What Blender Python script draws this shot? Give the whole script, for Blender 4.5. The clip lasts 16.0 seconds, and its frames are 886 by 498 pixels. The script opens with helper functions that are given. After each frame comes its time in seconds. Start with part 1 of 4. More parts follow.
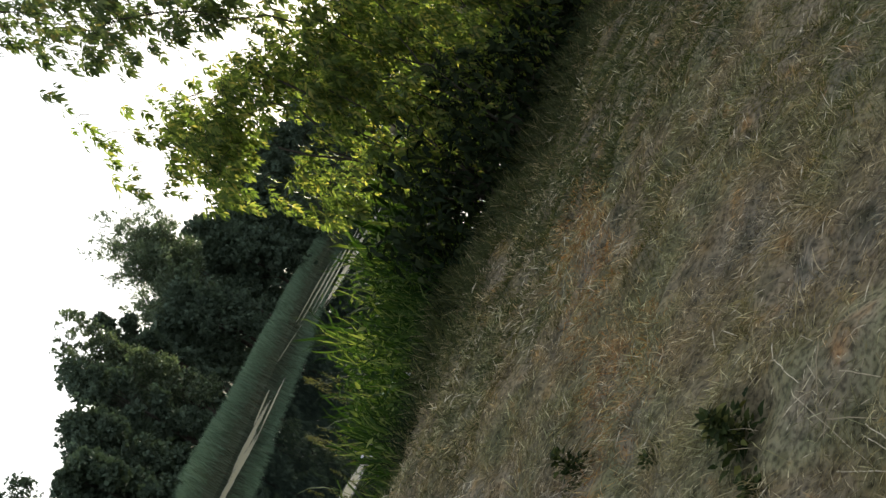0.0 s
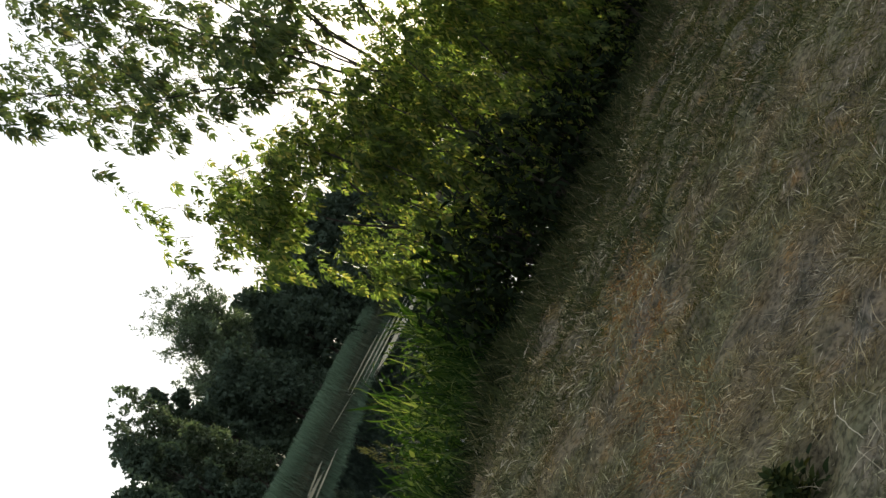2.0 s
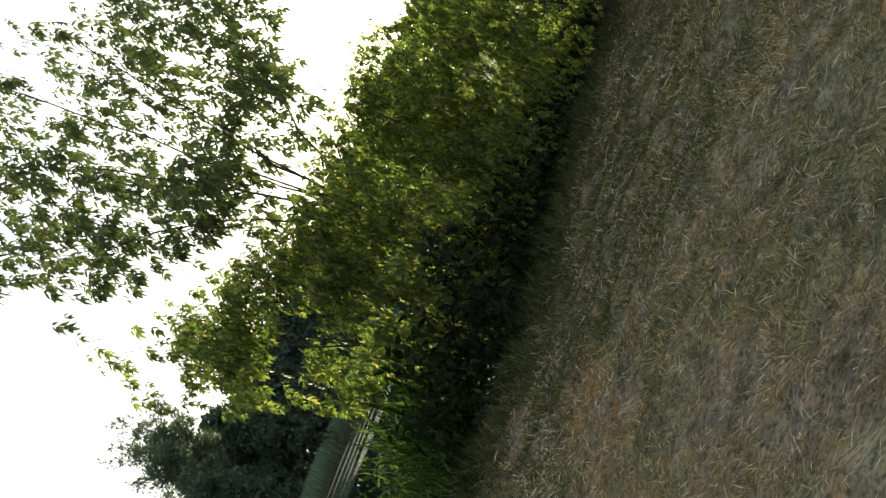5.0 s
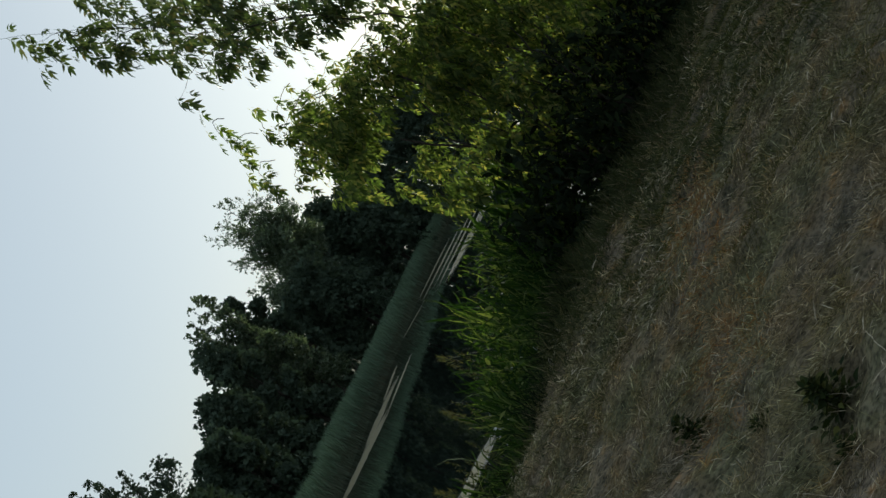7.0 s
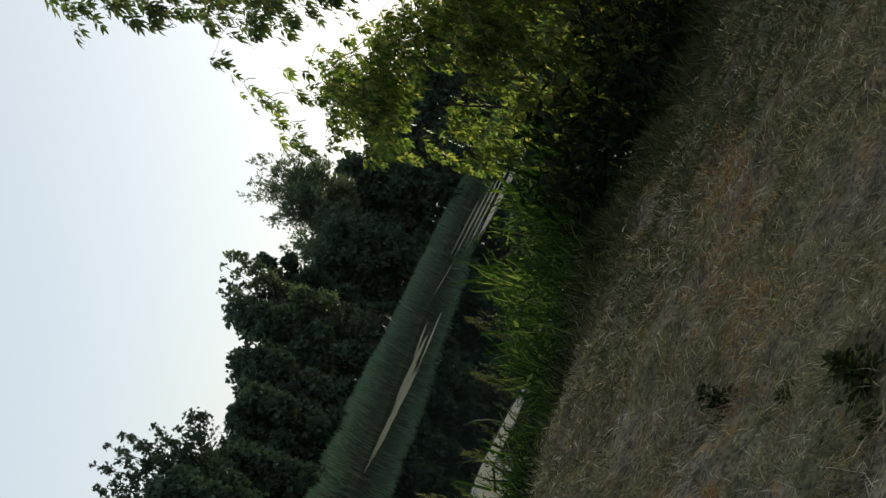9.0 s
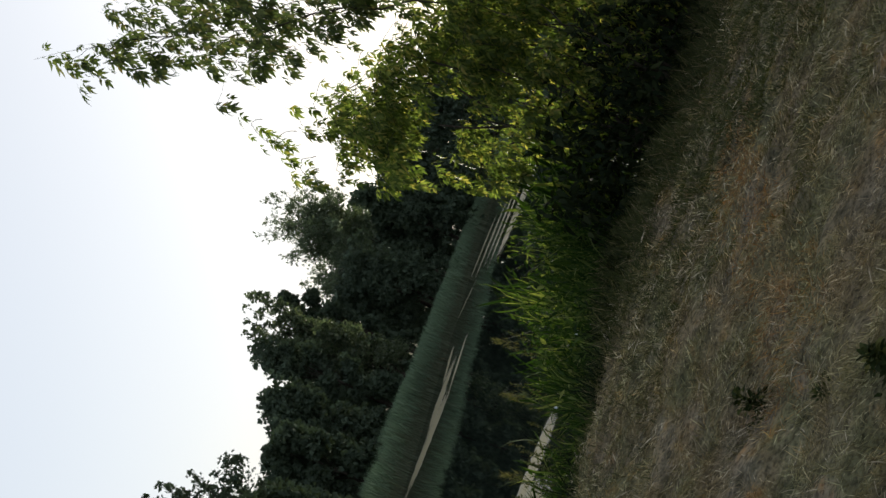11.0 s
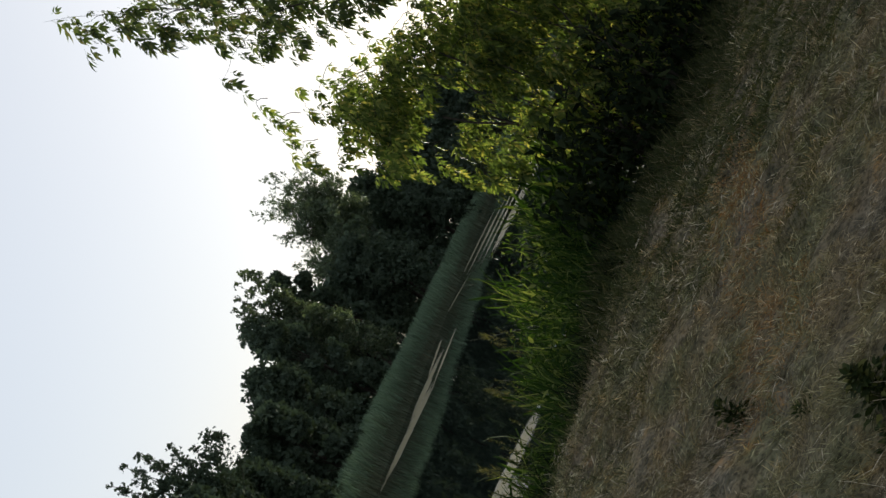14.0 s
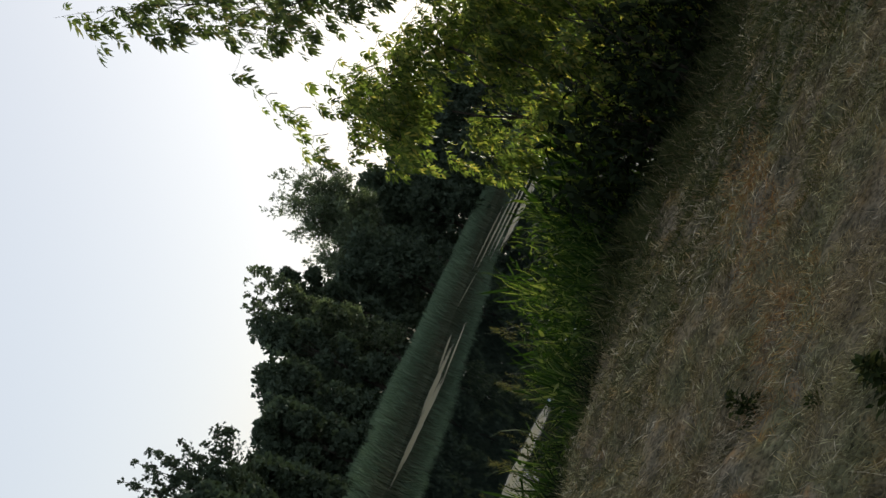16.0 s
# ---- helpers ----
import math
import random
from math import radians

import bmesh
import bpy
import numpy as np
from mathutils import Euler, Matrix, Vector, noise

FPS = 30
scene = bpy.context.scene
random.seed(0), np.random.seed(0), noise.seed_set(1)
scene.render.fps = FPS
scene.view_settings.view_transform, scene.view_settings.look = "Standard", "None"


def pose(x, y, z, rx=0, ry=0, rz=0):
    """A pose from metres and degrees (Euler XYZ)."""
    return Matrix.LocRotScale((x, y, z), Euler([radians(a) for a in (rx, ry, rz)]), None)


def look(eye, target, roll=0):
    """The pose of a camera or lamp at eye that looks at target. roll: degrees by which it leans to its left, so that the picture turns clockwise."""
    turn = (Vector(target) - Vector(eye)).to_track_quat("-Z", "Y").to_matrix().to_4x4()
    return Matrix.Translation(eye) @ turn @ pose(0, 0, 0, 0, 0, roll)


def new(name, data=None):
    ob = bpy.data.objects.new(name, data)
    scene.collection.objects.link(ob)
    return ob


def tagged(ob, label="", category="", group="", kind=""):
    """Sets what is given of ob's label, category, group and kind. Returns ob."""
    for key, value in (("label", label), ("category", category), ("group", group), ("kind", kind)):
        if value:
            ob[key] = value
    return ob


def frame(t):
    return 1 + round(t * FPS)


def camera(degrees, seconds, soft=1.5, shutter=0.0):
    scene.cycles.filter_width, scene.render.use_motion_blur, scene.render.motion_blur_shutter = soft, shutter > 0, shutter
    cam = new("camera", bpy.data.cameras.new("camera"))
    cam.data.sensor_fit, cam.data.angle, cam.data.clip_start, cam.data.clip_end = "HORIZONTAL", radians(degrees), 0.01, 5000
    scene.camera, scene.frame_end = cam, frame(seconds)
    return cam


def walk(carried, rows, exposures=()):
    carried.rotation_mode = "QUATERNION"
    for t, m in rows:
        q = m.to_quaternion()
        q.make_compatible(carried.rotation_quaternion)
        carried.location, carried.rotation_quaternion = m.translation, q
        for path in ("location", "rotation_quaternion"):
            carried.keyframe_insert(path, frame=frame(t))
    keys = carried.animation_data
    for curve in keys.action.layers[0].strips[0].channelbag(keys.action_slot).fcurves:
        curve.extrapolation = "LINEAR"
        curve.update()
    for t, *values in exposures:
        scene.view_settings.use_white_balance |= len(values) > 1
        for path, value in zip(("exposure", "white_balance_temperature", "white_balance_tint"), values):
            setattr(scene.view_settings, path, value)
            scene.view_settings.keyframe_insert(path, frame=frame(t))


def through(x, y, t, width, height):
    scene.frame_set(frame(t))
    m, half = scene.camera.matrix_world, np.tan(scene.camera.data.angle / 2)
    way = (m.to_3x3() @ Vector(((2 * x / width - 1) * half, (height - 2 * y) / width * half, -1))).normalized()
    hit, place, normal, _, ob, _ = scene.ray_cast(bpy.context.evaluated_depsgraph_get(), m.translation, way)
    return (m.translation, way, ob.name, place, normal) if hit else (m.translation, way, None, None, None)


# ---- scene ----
cam = camera(40.2, 16.0, soft=1.5)
PATH = [
    (0, (-0.038, 0.547, 1.492), (0.176, 2.525, 1.284), -60.1),
    (0.5, (-0.053, 0.526, 1.503), (0.181, 2.51, 1.397), -61.6),
    (1, (-0.045, 0.43, 1.54), (0.0, 2.425, 1.404), -63.2),
    (1.5, (-0.063, 0.509, 1.52), (0.026, 2.503, 1.394), -63.5),
    (2, (-0.05, 0.543, 1.505), (0.222, 2.523, 1.418), -61.8),
    (2.5, (-0.056, 0.53, 1.509), (0.208, 2.511, 1.437), -62.3),
    (3, (-0.053, 0.543, 1.506), (0.233, 2.522, 1.438), -62.9),
    (3.5, (-0.057, 0.548, 1.493), (0.422, 2.49, 1.464), -68.1),
    (3.7, (-0.037, 0.484, 1.466), (0.512, 2.407, 1.46), -68.3),
    (5.8, (0.087, -0.032, 1.639), (0.359, 1.949, 1.593), -68.4),
    (6, (0.014, -0.126, 1.647), (0.157, 1.868, 1.708), -68.9),
    (6.5, (-0.026, -0.153, 1.598), (0.054, 1.842, 1.709), -61.5),
    (7, (-0.013, -0.007, 1.606), (0.068, 1.99, 1.548), -63.2),
    (7.5, (-0.009, 0.019, 1.594), (-0.012, 2.016, 1.486), -61.0),
    (8, (-0.002, 0.0, 1.597), (-0.002, 1.999, 1.525), -61.0),
    (8.5, (0.018, -0.013, 1.607), (0.009, 1.986, 1.548), -62.1),
    (9, (0.037, -0.017, 1.61), (0.031, 1.983, 1.566), -62.7),
    (9.2, (0.045, -0.016, 1.61), (0.04, 1.983, 1.571), -62.8),
    (11.3, (0.045, 0.004, 1.621), (0.062, 2.004, 1.623), -67.9),
    (11.5, (0.04, -0.004, 1.616), (0.085, 1.996, 1.612), -64.5),
    (12, (0.05, -0.012, 1.614), (0.14, 1.986, 1.612), -63.3),
    (12.5, (0.059, -0.014, 1.613), (0.113, 1.985, 1.603), -63.4),
    (13, (0.049, -0.016, 1.613), (0.08, 1.984, 1.602), -63.2),
    (13.5, (0.038, -0.012, 1.609), (0.053, 1.988, 1.599), -63.3),
    (14, (0.043, -0.02, 1.614), (0.051, 1.98, 1.602), -63.5),
    (14.5, (0.038, -0.014, 1.61), (0.044, 1.986, 1.604), -63.3),
    (15, (0.034, -0.023, 1.612), (0.036, 1.977, 1.608), -63.2),
    (15.5, (0.033, -0.034, 1.618), (0.031, 1.966, 1.615), -63.6),
    (16, (0.029, -0.031, 1.618), (0.023, 1.969, 1.616), -63.7),
]
EXPOSURES = [
    (0, 0.98, 6150, 9),
    (1.0, 0.87, 6150, 9),
    (2.5, 0.6, 6100, 8),
    (3.0, 0.72, 6100, 8),
    (3.5, 1.0, 6600, 10),
    (3.7, 1.0, 6600, 10),
    (5.8, 0.6, 5650, 3),
    (6.5, -0.38, 5450, 0),
    (7.0, -0.3, 5600, 1),
    (7.5, 0.05, 5700, 3),
    (8, 0.1, 5800, 4),
    (9.2, 0.0, 5900, 6),
    (11.3, 0.25, 6100, 10),
    (12.2, 0.36, 6100, 10),
    (14, 0.1, 6050, 10),
    (16, 0.08, 6050, 10),
]
walk(cam, [(t, look(eye, target, roll)) for t, eye, target, roll in PATH], EXPOSURES)

# ---------------------------------------------------------------- light
SUN_AZ, SUN_EL = radians(25.0), radians(6.5)
sun_dir = Vector((math.sin(SUN_AZ) * math.cos(SUN_EL), math.cos(SUN_AZ) * math.cos(SUN_EL), math.sin(SUN_EL)))

world = bpy.data.worlds.new("hazy_sky")
scene.world = world
world.use_nodes = True
wn, wl = world.node_tree.nodes, world.node_tree.links
sky = wn.new("ShaderNodeTexSky")
sky.sky_type = "NISHITA"
sky.sun_disc = False
sky.sun_elevation, sky.sun_rotation = SUN_EL, SUN_AZ
sky.altitude, sky.air_density, sky.dust_density, sky.ozone_density = 50, 1.0, 2.0, 1.5
haze = wn.new("ShaderNodeHueSaturation")
haze.inputs["Saturation"].default_value = 0.72
thin = wn.new("ShaderNodeGamma")
thin.inputs["Gamma"].default_value = 0.6
wl.new(sky.outputs[0], thin.inputs["Color"])
wl.new(thin.outputs[0], haze.inputs["Color"])
veil = wn.new("ShaderNodeMix")
veil.data_type = "RGBA"
veil.inputs[0].default_value = 0.4
veil.inputs[7].default_value = (2.3, 2.32, 2.42, 1)
wl.new(haze.outputs[0], veil.inputs[6])
wl.new(veil.outputs[2], wn["Background"].inputs["Color"])
wn["Background"].inputs["Strength"].default_value = 0.34

sun_data = bpy.data.lights.new("sun", "SUN")
sun_data.energy, sun_data.angle, sun_data.color = 5.0, radians(1.0), (1.0, 0.89, 0.70)
sun = new("sun", sun_data)
sun.matrix_world = look(sun_dir * 60, (0, 0, 0))

# ---------------------------------------------------------------- materials


def material(name):
    m = bpy.data.materials.new(name)
    m.use_nodes = True
    return m, m.node_tree.nodes, m.node_tree.links, m.node_tree.nodes["Principled BSDF"]


def ramp(nodes, stops):
    r = nodes.new("ShaderNodeValToRGB")
    while len(r.color_ramp.elements) < len(stops):
        r.color_ramp.elements.new(0.5)
    for e, (at, col) in zip(r.color_ramp.elements, stops):
        e.position, e.color = at, (*col, 1)
    return r


def matted(n, l, colour):
    """Blotches of moss green, grey, brown and rust that lie over turf and blades alike."""
    geo = n.new("ShaderNodeNewGeometry")
    for scale, detail, stops in ((1.5, 4, [(0.32, (1.0, 0.98, 1.0)), (0.46, (1.05, 0.97, 0.82)), (0.57, (0.88, 0.95, 0.74)), (0.68, (1.0, 0.96, 0.94))]),
                                 (6.0, 3, [(0.3, (0.5, 0.54, 0.5)), (0.45, (0.95, 0.95, 0.95)), (0.6, (1.08, 1.04, 1.0)), (0.72, (1.35, 1.0, 0.7))]),
                                 (21.0, 2, [(0.3, (0.6, 0.62, 0.55)), (0.5, (1.0, 1.0, 1.0)), (0.7, (1.18, 1.14, 1.06))])):
        noi = n.new("ShaderNodeTexNoise")
        noi.inputs["Scale"].default_value, noi.inputs["Detail"].default_value = scale, detail
        l.new(geo.outputs["Position"], noi.inputs["Vector"])
        r = ramp(n, stops)
        l.new(noi.outputs["Fac"], r.inputs[0])
        mix = n.new("ShaderNodeMix")
        mix.data_type, mix.blend_type = "RGBA", "MULTIPLY"
        mix.inputs[0].default_value = 1.0
        l.new(colour, mix.inputs[6])
        l.new(r.outputs[0], mix.inputs[7])
        colour = mix.outputs[2]
    return colour


def foliage(name, stops, glow, through=0.4, rough=0.45, gloss=0.25, turf=False):
    """Leaves: each island has its own shade, and light passes through the blade."""
    m, n, l, b = material(name)
    geo = n.new("ShaderNodeNewGeometry")
    r = ramp(n, stops)
    info, add, frac = n.new("ShaderNodeObjectInfo"), n.new("ShaderNodeMath"), n.new("ShaderNodeMath")
    frac.operation = "FRACT"
    l.new(geo.outputs["Random Per Island"], add.inputs[0])
    l.new(info.outputs["Random"], add.inputs[1])
    l.new(add.outputs[0], frac.inputs[0])
    l.new(frac.outputs[0], r.inputs[0])
    noi = n.new("ShaderNodeTexNoise")
    noi.inputs["Scale"].default_value = 1.3
    tex = n.new("ShaderNodeTexCoord")
    l.new(tex.outputs["Object"], noi.inputs["Vector"])
    mix = n.new("ShaderNodeMix")
    mix.data_type, mix.blend_type = "RGBA", "MULTIPLY"
    mix.inputs[0].default_value = 0.3
    l.new(r.outputs[0], mix.inputs[6])
    l.new(noi.outputs["Fac"], mix.inputs[7])
    tone = matted(n, l, mix.outputs[2]) if turf else mix.outputs[2]
    l.new(tone, b.inputs["Base Color"])
    b.inputs["Roughness"].default_value = rough
    b.inputs["Specular IOR Level"].default_value = gloss
    tr = n.new("ShaderNodeBsdfTranslucent")
    warm = n.new("ShaderNodeMix")
    warm.data_type, warm.blend_type = "RGBA", "MULTIPLY"
    warm.inputs[0].default_value = 1.0
    warm.inputs[7].default_value = (*glow, 1)
    l.new(tone, warm.inputs[6])
    l.new(warm.outputs[2], tr.inputs["Color"])
    ms = n.new("ShaderNodeMixShader")
    ms.inputs[0].default_value = through
    l.new(b.outputs[0], ms.inputs[1])
    l.new(tr.outputs[0], ms.inputs[2])
    l.new(ms.outputs[0], n["Material Output"].inputs["Surface"])
    return m


def bark(name, dark, light):
    m, n, l, b = material(name)
    tex = n.new("ShaderNodeTexCoord")
    mp = n.new("ShaderNodeMapping")
    mp.inputs["Scale"].default_value = (14, 14, 3)
    noi = n.new("ShaderNodeTexNoise")
    noi.inputs["Detail"].default_value = 6
    l.new(tex.outputs["Object"], mp.inputs[0])
    l.new(mp.outputs[0], noi.inputs["Vector"])
    r = ramp(n, [(0.35, dark), (0.7, light)])
    l.new(noi.outputs["Fac"], r.inputs[0])
    l.new(r.outputs[0], b.inputs["Base Color"])
    bump = n.new("ShaderNodeBump")
    bump.inputs["Distance"].default_value = 0.01
    l.new(noi.outputs["Fac"], bump.inputs["Height"])
    l.new(bump.outputs[0], b.inputs["Normal"])
    b.inputs["Roughness"].default_value = 0.9
    b.inputs["Specular IOR Level"].default_value = 0.02
    return m


def soil():
    m, n, l, b = material("dry_turf")
    tex = n.new("ShaderNodeTexCoord")
    big, fine = n.new("ShaderNodeTexNoise"), n.new("ShaderNodeTexNoise")
    big.inputs["Scale"].default_value, big.inputs["Detail"].default_value = 0.9, 5
    fine.inputs["Scale"].default_value, fine.inputs["Detail"].default_value = 45, 8
    for t in (big, fine):
        l.new(tex.outputs["Object"], t.inputs["Vector"])
    r1 = ramp(n, [(0.3, (0.165, 0.146, 0.106)), (0.5, (0.208, 0.181, 0.134)), (0.68, (0.165, 0.154, 0.103))])
    r2 = ramp(n, [(0.36, (0.42, 0.42, 0.42)), (0.54, (1.0, 1.0, 1.0))])
    l.new(big.outputs["Fac"], r1.inputs[0])
    l.new(fine.outputs["Fac"], r2.inputs[0])
    mix = n.new("ShaderNodeMix")
    mix.data_type, mix.blend_type = "RGBA", "MULTIPLY"
    mix.inputs[0].default_value = 1.0
    l.new(r1.outputs[0], mix.inputs[6])
    l.new(r2.outputs[0], mix.inputs[7])
    l.new(matted(n, l, mix.outputs[2]), b.inputs["Base Color"])
    bump = n.new("ShaderNodeBump")
    bump.inputs["Distance"].default_value = 0.03
    l.new(fine.outputs["Fac"], bump.inputs["Height"])
    l.new(bump.outputs[0], b.inputs["Normal"])
    b.inputs["Roughness"].default_value = 1.0
    b.inputs["Specular IOR Level"].default_value = 0.1
    return m


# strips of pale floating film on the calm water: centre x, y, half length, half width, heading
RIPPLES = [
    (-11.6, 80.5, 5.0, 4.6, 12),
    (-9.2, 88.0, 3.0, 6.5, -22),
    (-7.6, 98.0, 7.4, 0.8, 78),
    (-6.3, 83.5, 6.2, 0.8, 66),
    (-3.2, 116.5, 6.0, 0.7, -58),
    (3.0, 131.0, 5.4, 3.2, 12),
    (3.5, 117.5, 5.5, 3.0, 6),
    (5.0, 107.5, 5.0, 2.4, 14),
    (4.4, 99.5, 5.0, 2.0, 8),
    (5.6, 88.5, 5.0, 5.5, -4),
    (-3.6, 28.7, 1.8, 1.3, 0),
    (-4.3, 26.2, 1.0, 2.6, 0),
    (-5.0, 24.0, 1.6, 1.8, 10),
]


def river_water():
    m, n, l, b = material("river_water")
    geo = n.new("ShaderNodeNewGeometry")

    def math_node(op, a, c=None, d=None):
        k = n.new("ShaderNodeMath")
        k.operation = op
        for i, v in enumerate((a, c, d)):
            if v is None:
                continue
            if isinstance(v, (int, float)):
                k.inputs[i].default_value = v
            else:
                l.new(v, k.inputs[i])
        return k.outputs[0]

    edge = n.new("ShaderNodeTexNoise")
    edge.inputs["Scale"].default_value, edge.inputs["Detail"].default_value = 0.45, 8
    stretch = n.new("ShaderNodeMapping")
    stretch.inputs["Scale"].default_value = (0.8, 1.2, 1)
    l.new(geo.outputs["Position"], stretch.inputs[0])
    l.new(stretch.outputs[0], edge.inputs["Vector"])
    total = None
    for x, y, a, c, turn in RIPPLES:
        mp = n.new("ShaderNodeMapping")
        mp.vector_type = "TEXTURE"
        mp.inputs["Location"].default_value = (x, y, -2.3)
        mp.inputs["Rotation"].default_value = (0, 0, radians(turn))
        mp.inputs["Scale"].default_value = (a, c, 1)
        l.new(geo.outputs["Position"], mp.inputs[0])
        ln = n.new("ShaderNodeVectorMath")
        ln.operation = "LENGTH"
        l.new(mp.outputs[0], ln.inputs[0])
        v = math_node("SUBTRACT", 1.0, ln.outputs["Value"])
        total = v if total is None else math_node("MAXIMUM", total, v)
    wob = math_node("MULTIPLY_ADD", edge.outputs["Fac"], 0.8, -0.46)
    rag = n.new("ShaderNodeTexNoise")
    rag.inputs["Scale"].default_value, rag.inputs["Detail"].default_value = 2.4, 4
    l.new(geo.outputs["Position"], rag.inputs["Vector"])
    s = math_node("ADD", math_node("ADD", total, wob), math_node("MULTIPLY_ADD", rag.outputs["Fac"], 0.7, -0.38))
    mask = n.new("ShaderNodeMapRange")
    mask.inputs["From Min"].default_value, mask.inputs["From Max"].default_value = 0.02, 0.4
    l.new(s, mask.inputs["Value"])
    rough = math_node("MULTIPLY_ADD", mask.outputs[0], 0.6, 0.008)
    l.new(math_node("MULTIPLY_ADD", mask.outputs[0], -0.06, 0.17), b.inputs["Specular IOR Level"])
    l.new(rough, b.inputs["Roughness"])
    wave = n.new("ShaderNodeTexNoise")
    wave.inputs["Scale"].default_value, wave.inputs["Detail"].default_value = 3.5, 3
    l.new(geo.outputs["Position"], wave.inputs["Vector"])
    bump = n.new("ShaderNodeBump")
    bump.inputs["Distance"].default_value = 1.0
    l.new(math_node("MULTIPLY", wave.outputs["Fac"], 0.0004), bump.inputs["Height"])
    l.new(bump.outputs[0], b.inputs["Normal"])
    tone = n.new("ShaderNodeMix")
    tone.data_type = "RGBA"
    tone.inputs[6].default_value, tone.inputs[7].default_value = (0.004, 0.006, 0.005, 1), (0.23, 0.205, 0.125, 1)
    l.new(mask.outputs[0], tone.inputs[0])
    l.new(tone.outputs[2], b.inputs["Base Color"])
    b.inputs["IOR"].default_value = 1.33
    return m


def petal():
    m, n, l, b = material("white_petal")
    b.inputs["Base Color"].default_value = (0.82, 0.82, 0.78, 1)
    b.inputs["Roughness"].default_value = 0.6
    b.inputs["Subsurface Weight"].default_value = 0.2
    return m


M_SOIL, M_WATER, M_PETAL = soil(), river_water(), petal()
M_STRAW = foliage("straw", [(0.0, (0.11, 0.095, 0.06)), (0.45, (0.224, 0.193, 0.125)), (0.85, (0.36, 0.312, 0.205)), (0.97, (0.7, 0.64, 0.49))], (1.1, 1.0, 0.7), 0.2, 0.8, 0.05, True)
M_STRAW_ORANGE = foliage("orange_straw", [(0.0, (0.2, 0.105, 0.042)), (0.7, (0.34, 0.18, 0.066)), (1.0, (0.6, 0.42, 0.2))], (1.1, 0.9, 0.6), 0.2, 0.8, 0.05, True)
M_STALK = foliage("dry_stalk", [(0.0, (0.34, 0.28, 0.18)), (1.0, (0.66, 0.58, 0.42))], (1.1, 1.0, 0.8), 0.1, 0.7, 0.1)
M_TURF = foliage("green_turf", [(0.0, (0.05, 0.06, 0.02)), (0.6, (0.086, 0.093, 0.031)), (1.0, (0.165, 0.148, 0.068))], (1.2, 1.2, 0.5), 0.3, 0.8, 0.05, True)
M_EDGE = foliage("edge_grass", [(0.0, (0.03, 0.041, 0.015)), (0.6, (0.06, 0.07, 0.027)), (0.9, (0.11, 0.107, 0.047)), (1.0, (0.3, 0.25, 0.14))], (1.2, 1.2, 0.5), 0.3, 0.7, 0.1)
M_REED = foliage("green_reed", [(0.0, (0.012, 0.025, 0.007)), (0.45, (0.026, 0.05, 0.013)), (0.8, (0.064, 0.095, 0.027)), (0.97, (0.16, 0.175, 0.066))], (1.85, 2.05, 0.65), 0.36, 0.75, 0.04)
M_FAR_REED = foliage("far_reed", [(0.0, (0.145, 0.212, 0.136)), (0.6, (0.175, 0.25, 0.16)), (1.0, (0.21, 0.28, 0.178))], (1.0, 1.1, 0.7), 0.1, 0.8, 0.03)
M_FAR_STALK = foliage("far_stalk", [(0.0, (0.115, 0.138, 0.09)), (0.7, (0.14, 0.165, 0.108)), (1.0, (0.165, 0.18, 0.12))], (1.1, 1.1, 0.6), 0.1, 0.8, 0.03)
M_LEAF = foliage("maple_leaf", [(0.0, (0.045, 0.068, 0.026)), (0.5, (0.073, 0.098, 0.037)), (0.9, (0.115, 0.135, 0.053)), (0.997, (0.17, 0.135, 0.055))], (1.9, 2.0, 1.0), 0.4, 0.5, 0.15)
M_BUSH = foliage("shrub_leaf", [(0.0, (0.028, 0.042, 0.013)), (0.45, (0.06, 0.082, 0.023)), (0.8, (0.115, 0.135, 0.04)), (0.98, (0.19, 0.165, 0.055))], (3.2, 3.4, 1.5), 0.52, 0.55, 0.12)
M_FAR_LEAF = foliage("woodland_leaf", [(0.0, (0.068, 0.094, 0.066)), (0.6, (0.08, 0.108, 0.074)), (1.0, (0.095, 0.124, 0.08))], (1.2, 1.3, 0.6), 0.1, 0.85, 0.05)
M_WILLOW_LEAF = foliage("silver_leaf", [(0.0, (0.06, 0.09, 0.05)), (0.6, (0.11, 0.145, 0.085)), (1.0, (0.19, 0.215, 0.14))], (1.3, 1.35, 0.8), 0.35, 0.5, 0.3)
M_WEED = foliage("weed_leaf", [(0.0, (0.016, 0.025, 0.008)), (0.6, (0.034, 0.046, 0.013)), (0.85, (0.058, 0.066, 0.018)), (1.0, (0.14, 0.135, 0.04))], (1.3, 1.3, 0.5), 0.15, 0.8, 0.06)
# low leaves and sedge: shade at the thicket's foot painted in as near-black green
M_SHADE_LEAF = foliage("shade_dark_leaf", [(0.0, (0.008, 0.014, 0.006)), (0.7, (0.014, 0.021, 0.008)), (1.0, (0.027, 0.034, 0.012))], (1.3, 1.3, 0.5), 0.15, 0.8, 0.06)
M_PLUME = foliage("reed_plume", [(0.0, (0.06, 0.08, 0.03)), (1.0, (0.12, 0.125, 0.05))], (1.3, 1.1, 0.6), 0.4, 0.7)
M_BARK = bark("grey_bark", (0.03, 0.025, 0.02), (0.08, 0.07, 0.055))

# ---------------------------------------------------------------- mesh helpers
rng = np.random.default_rng(7)


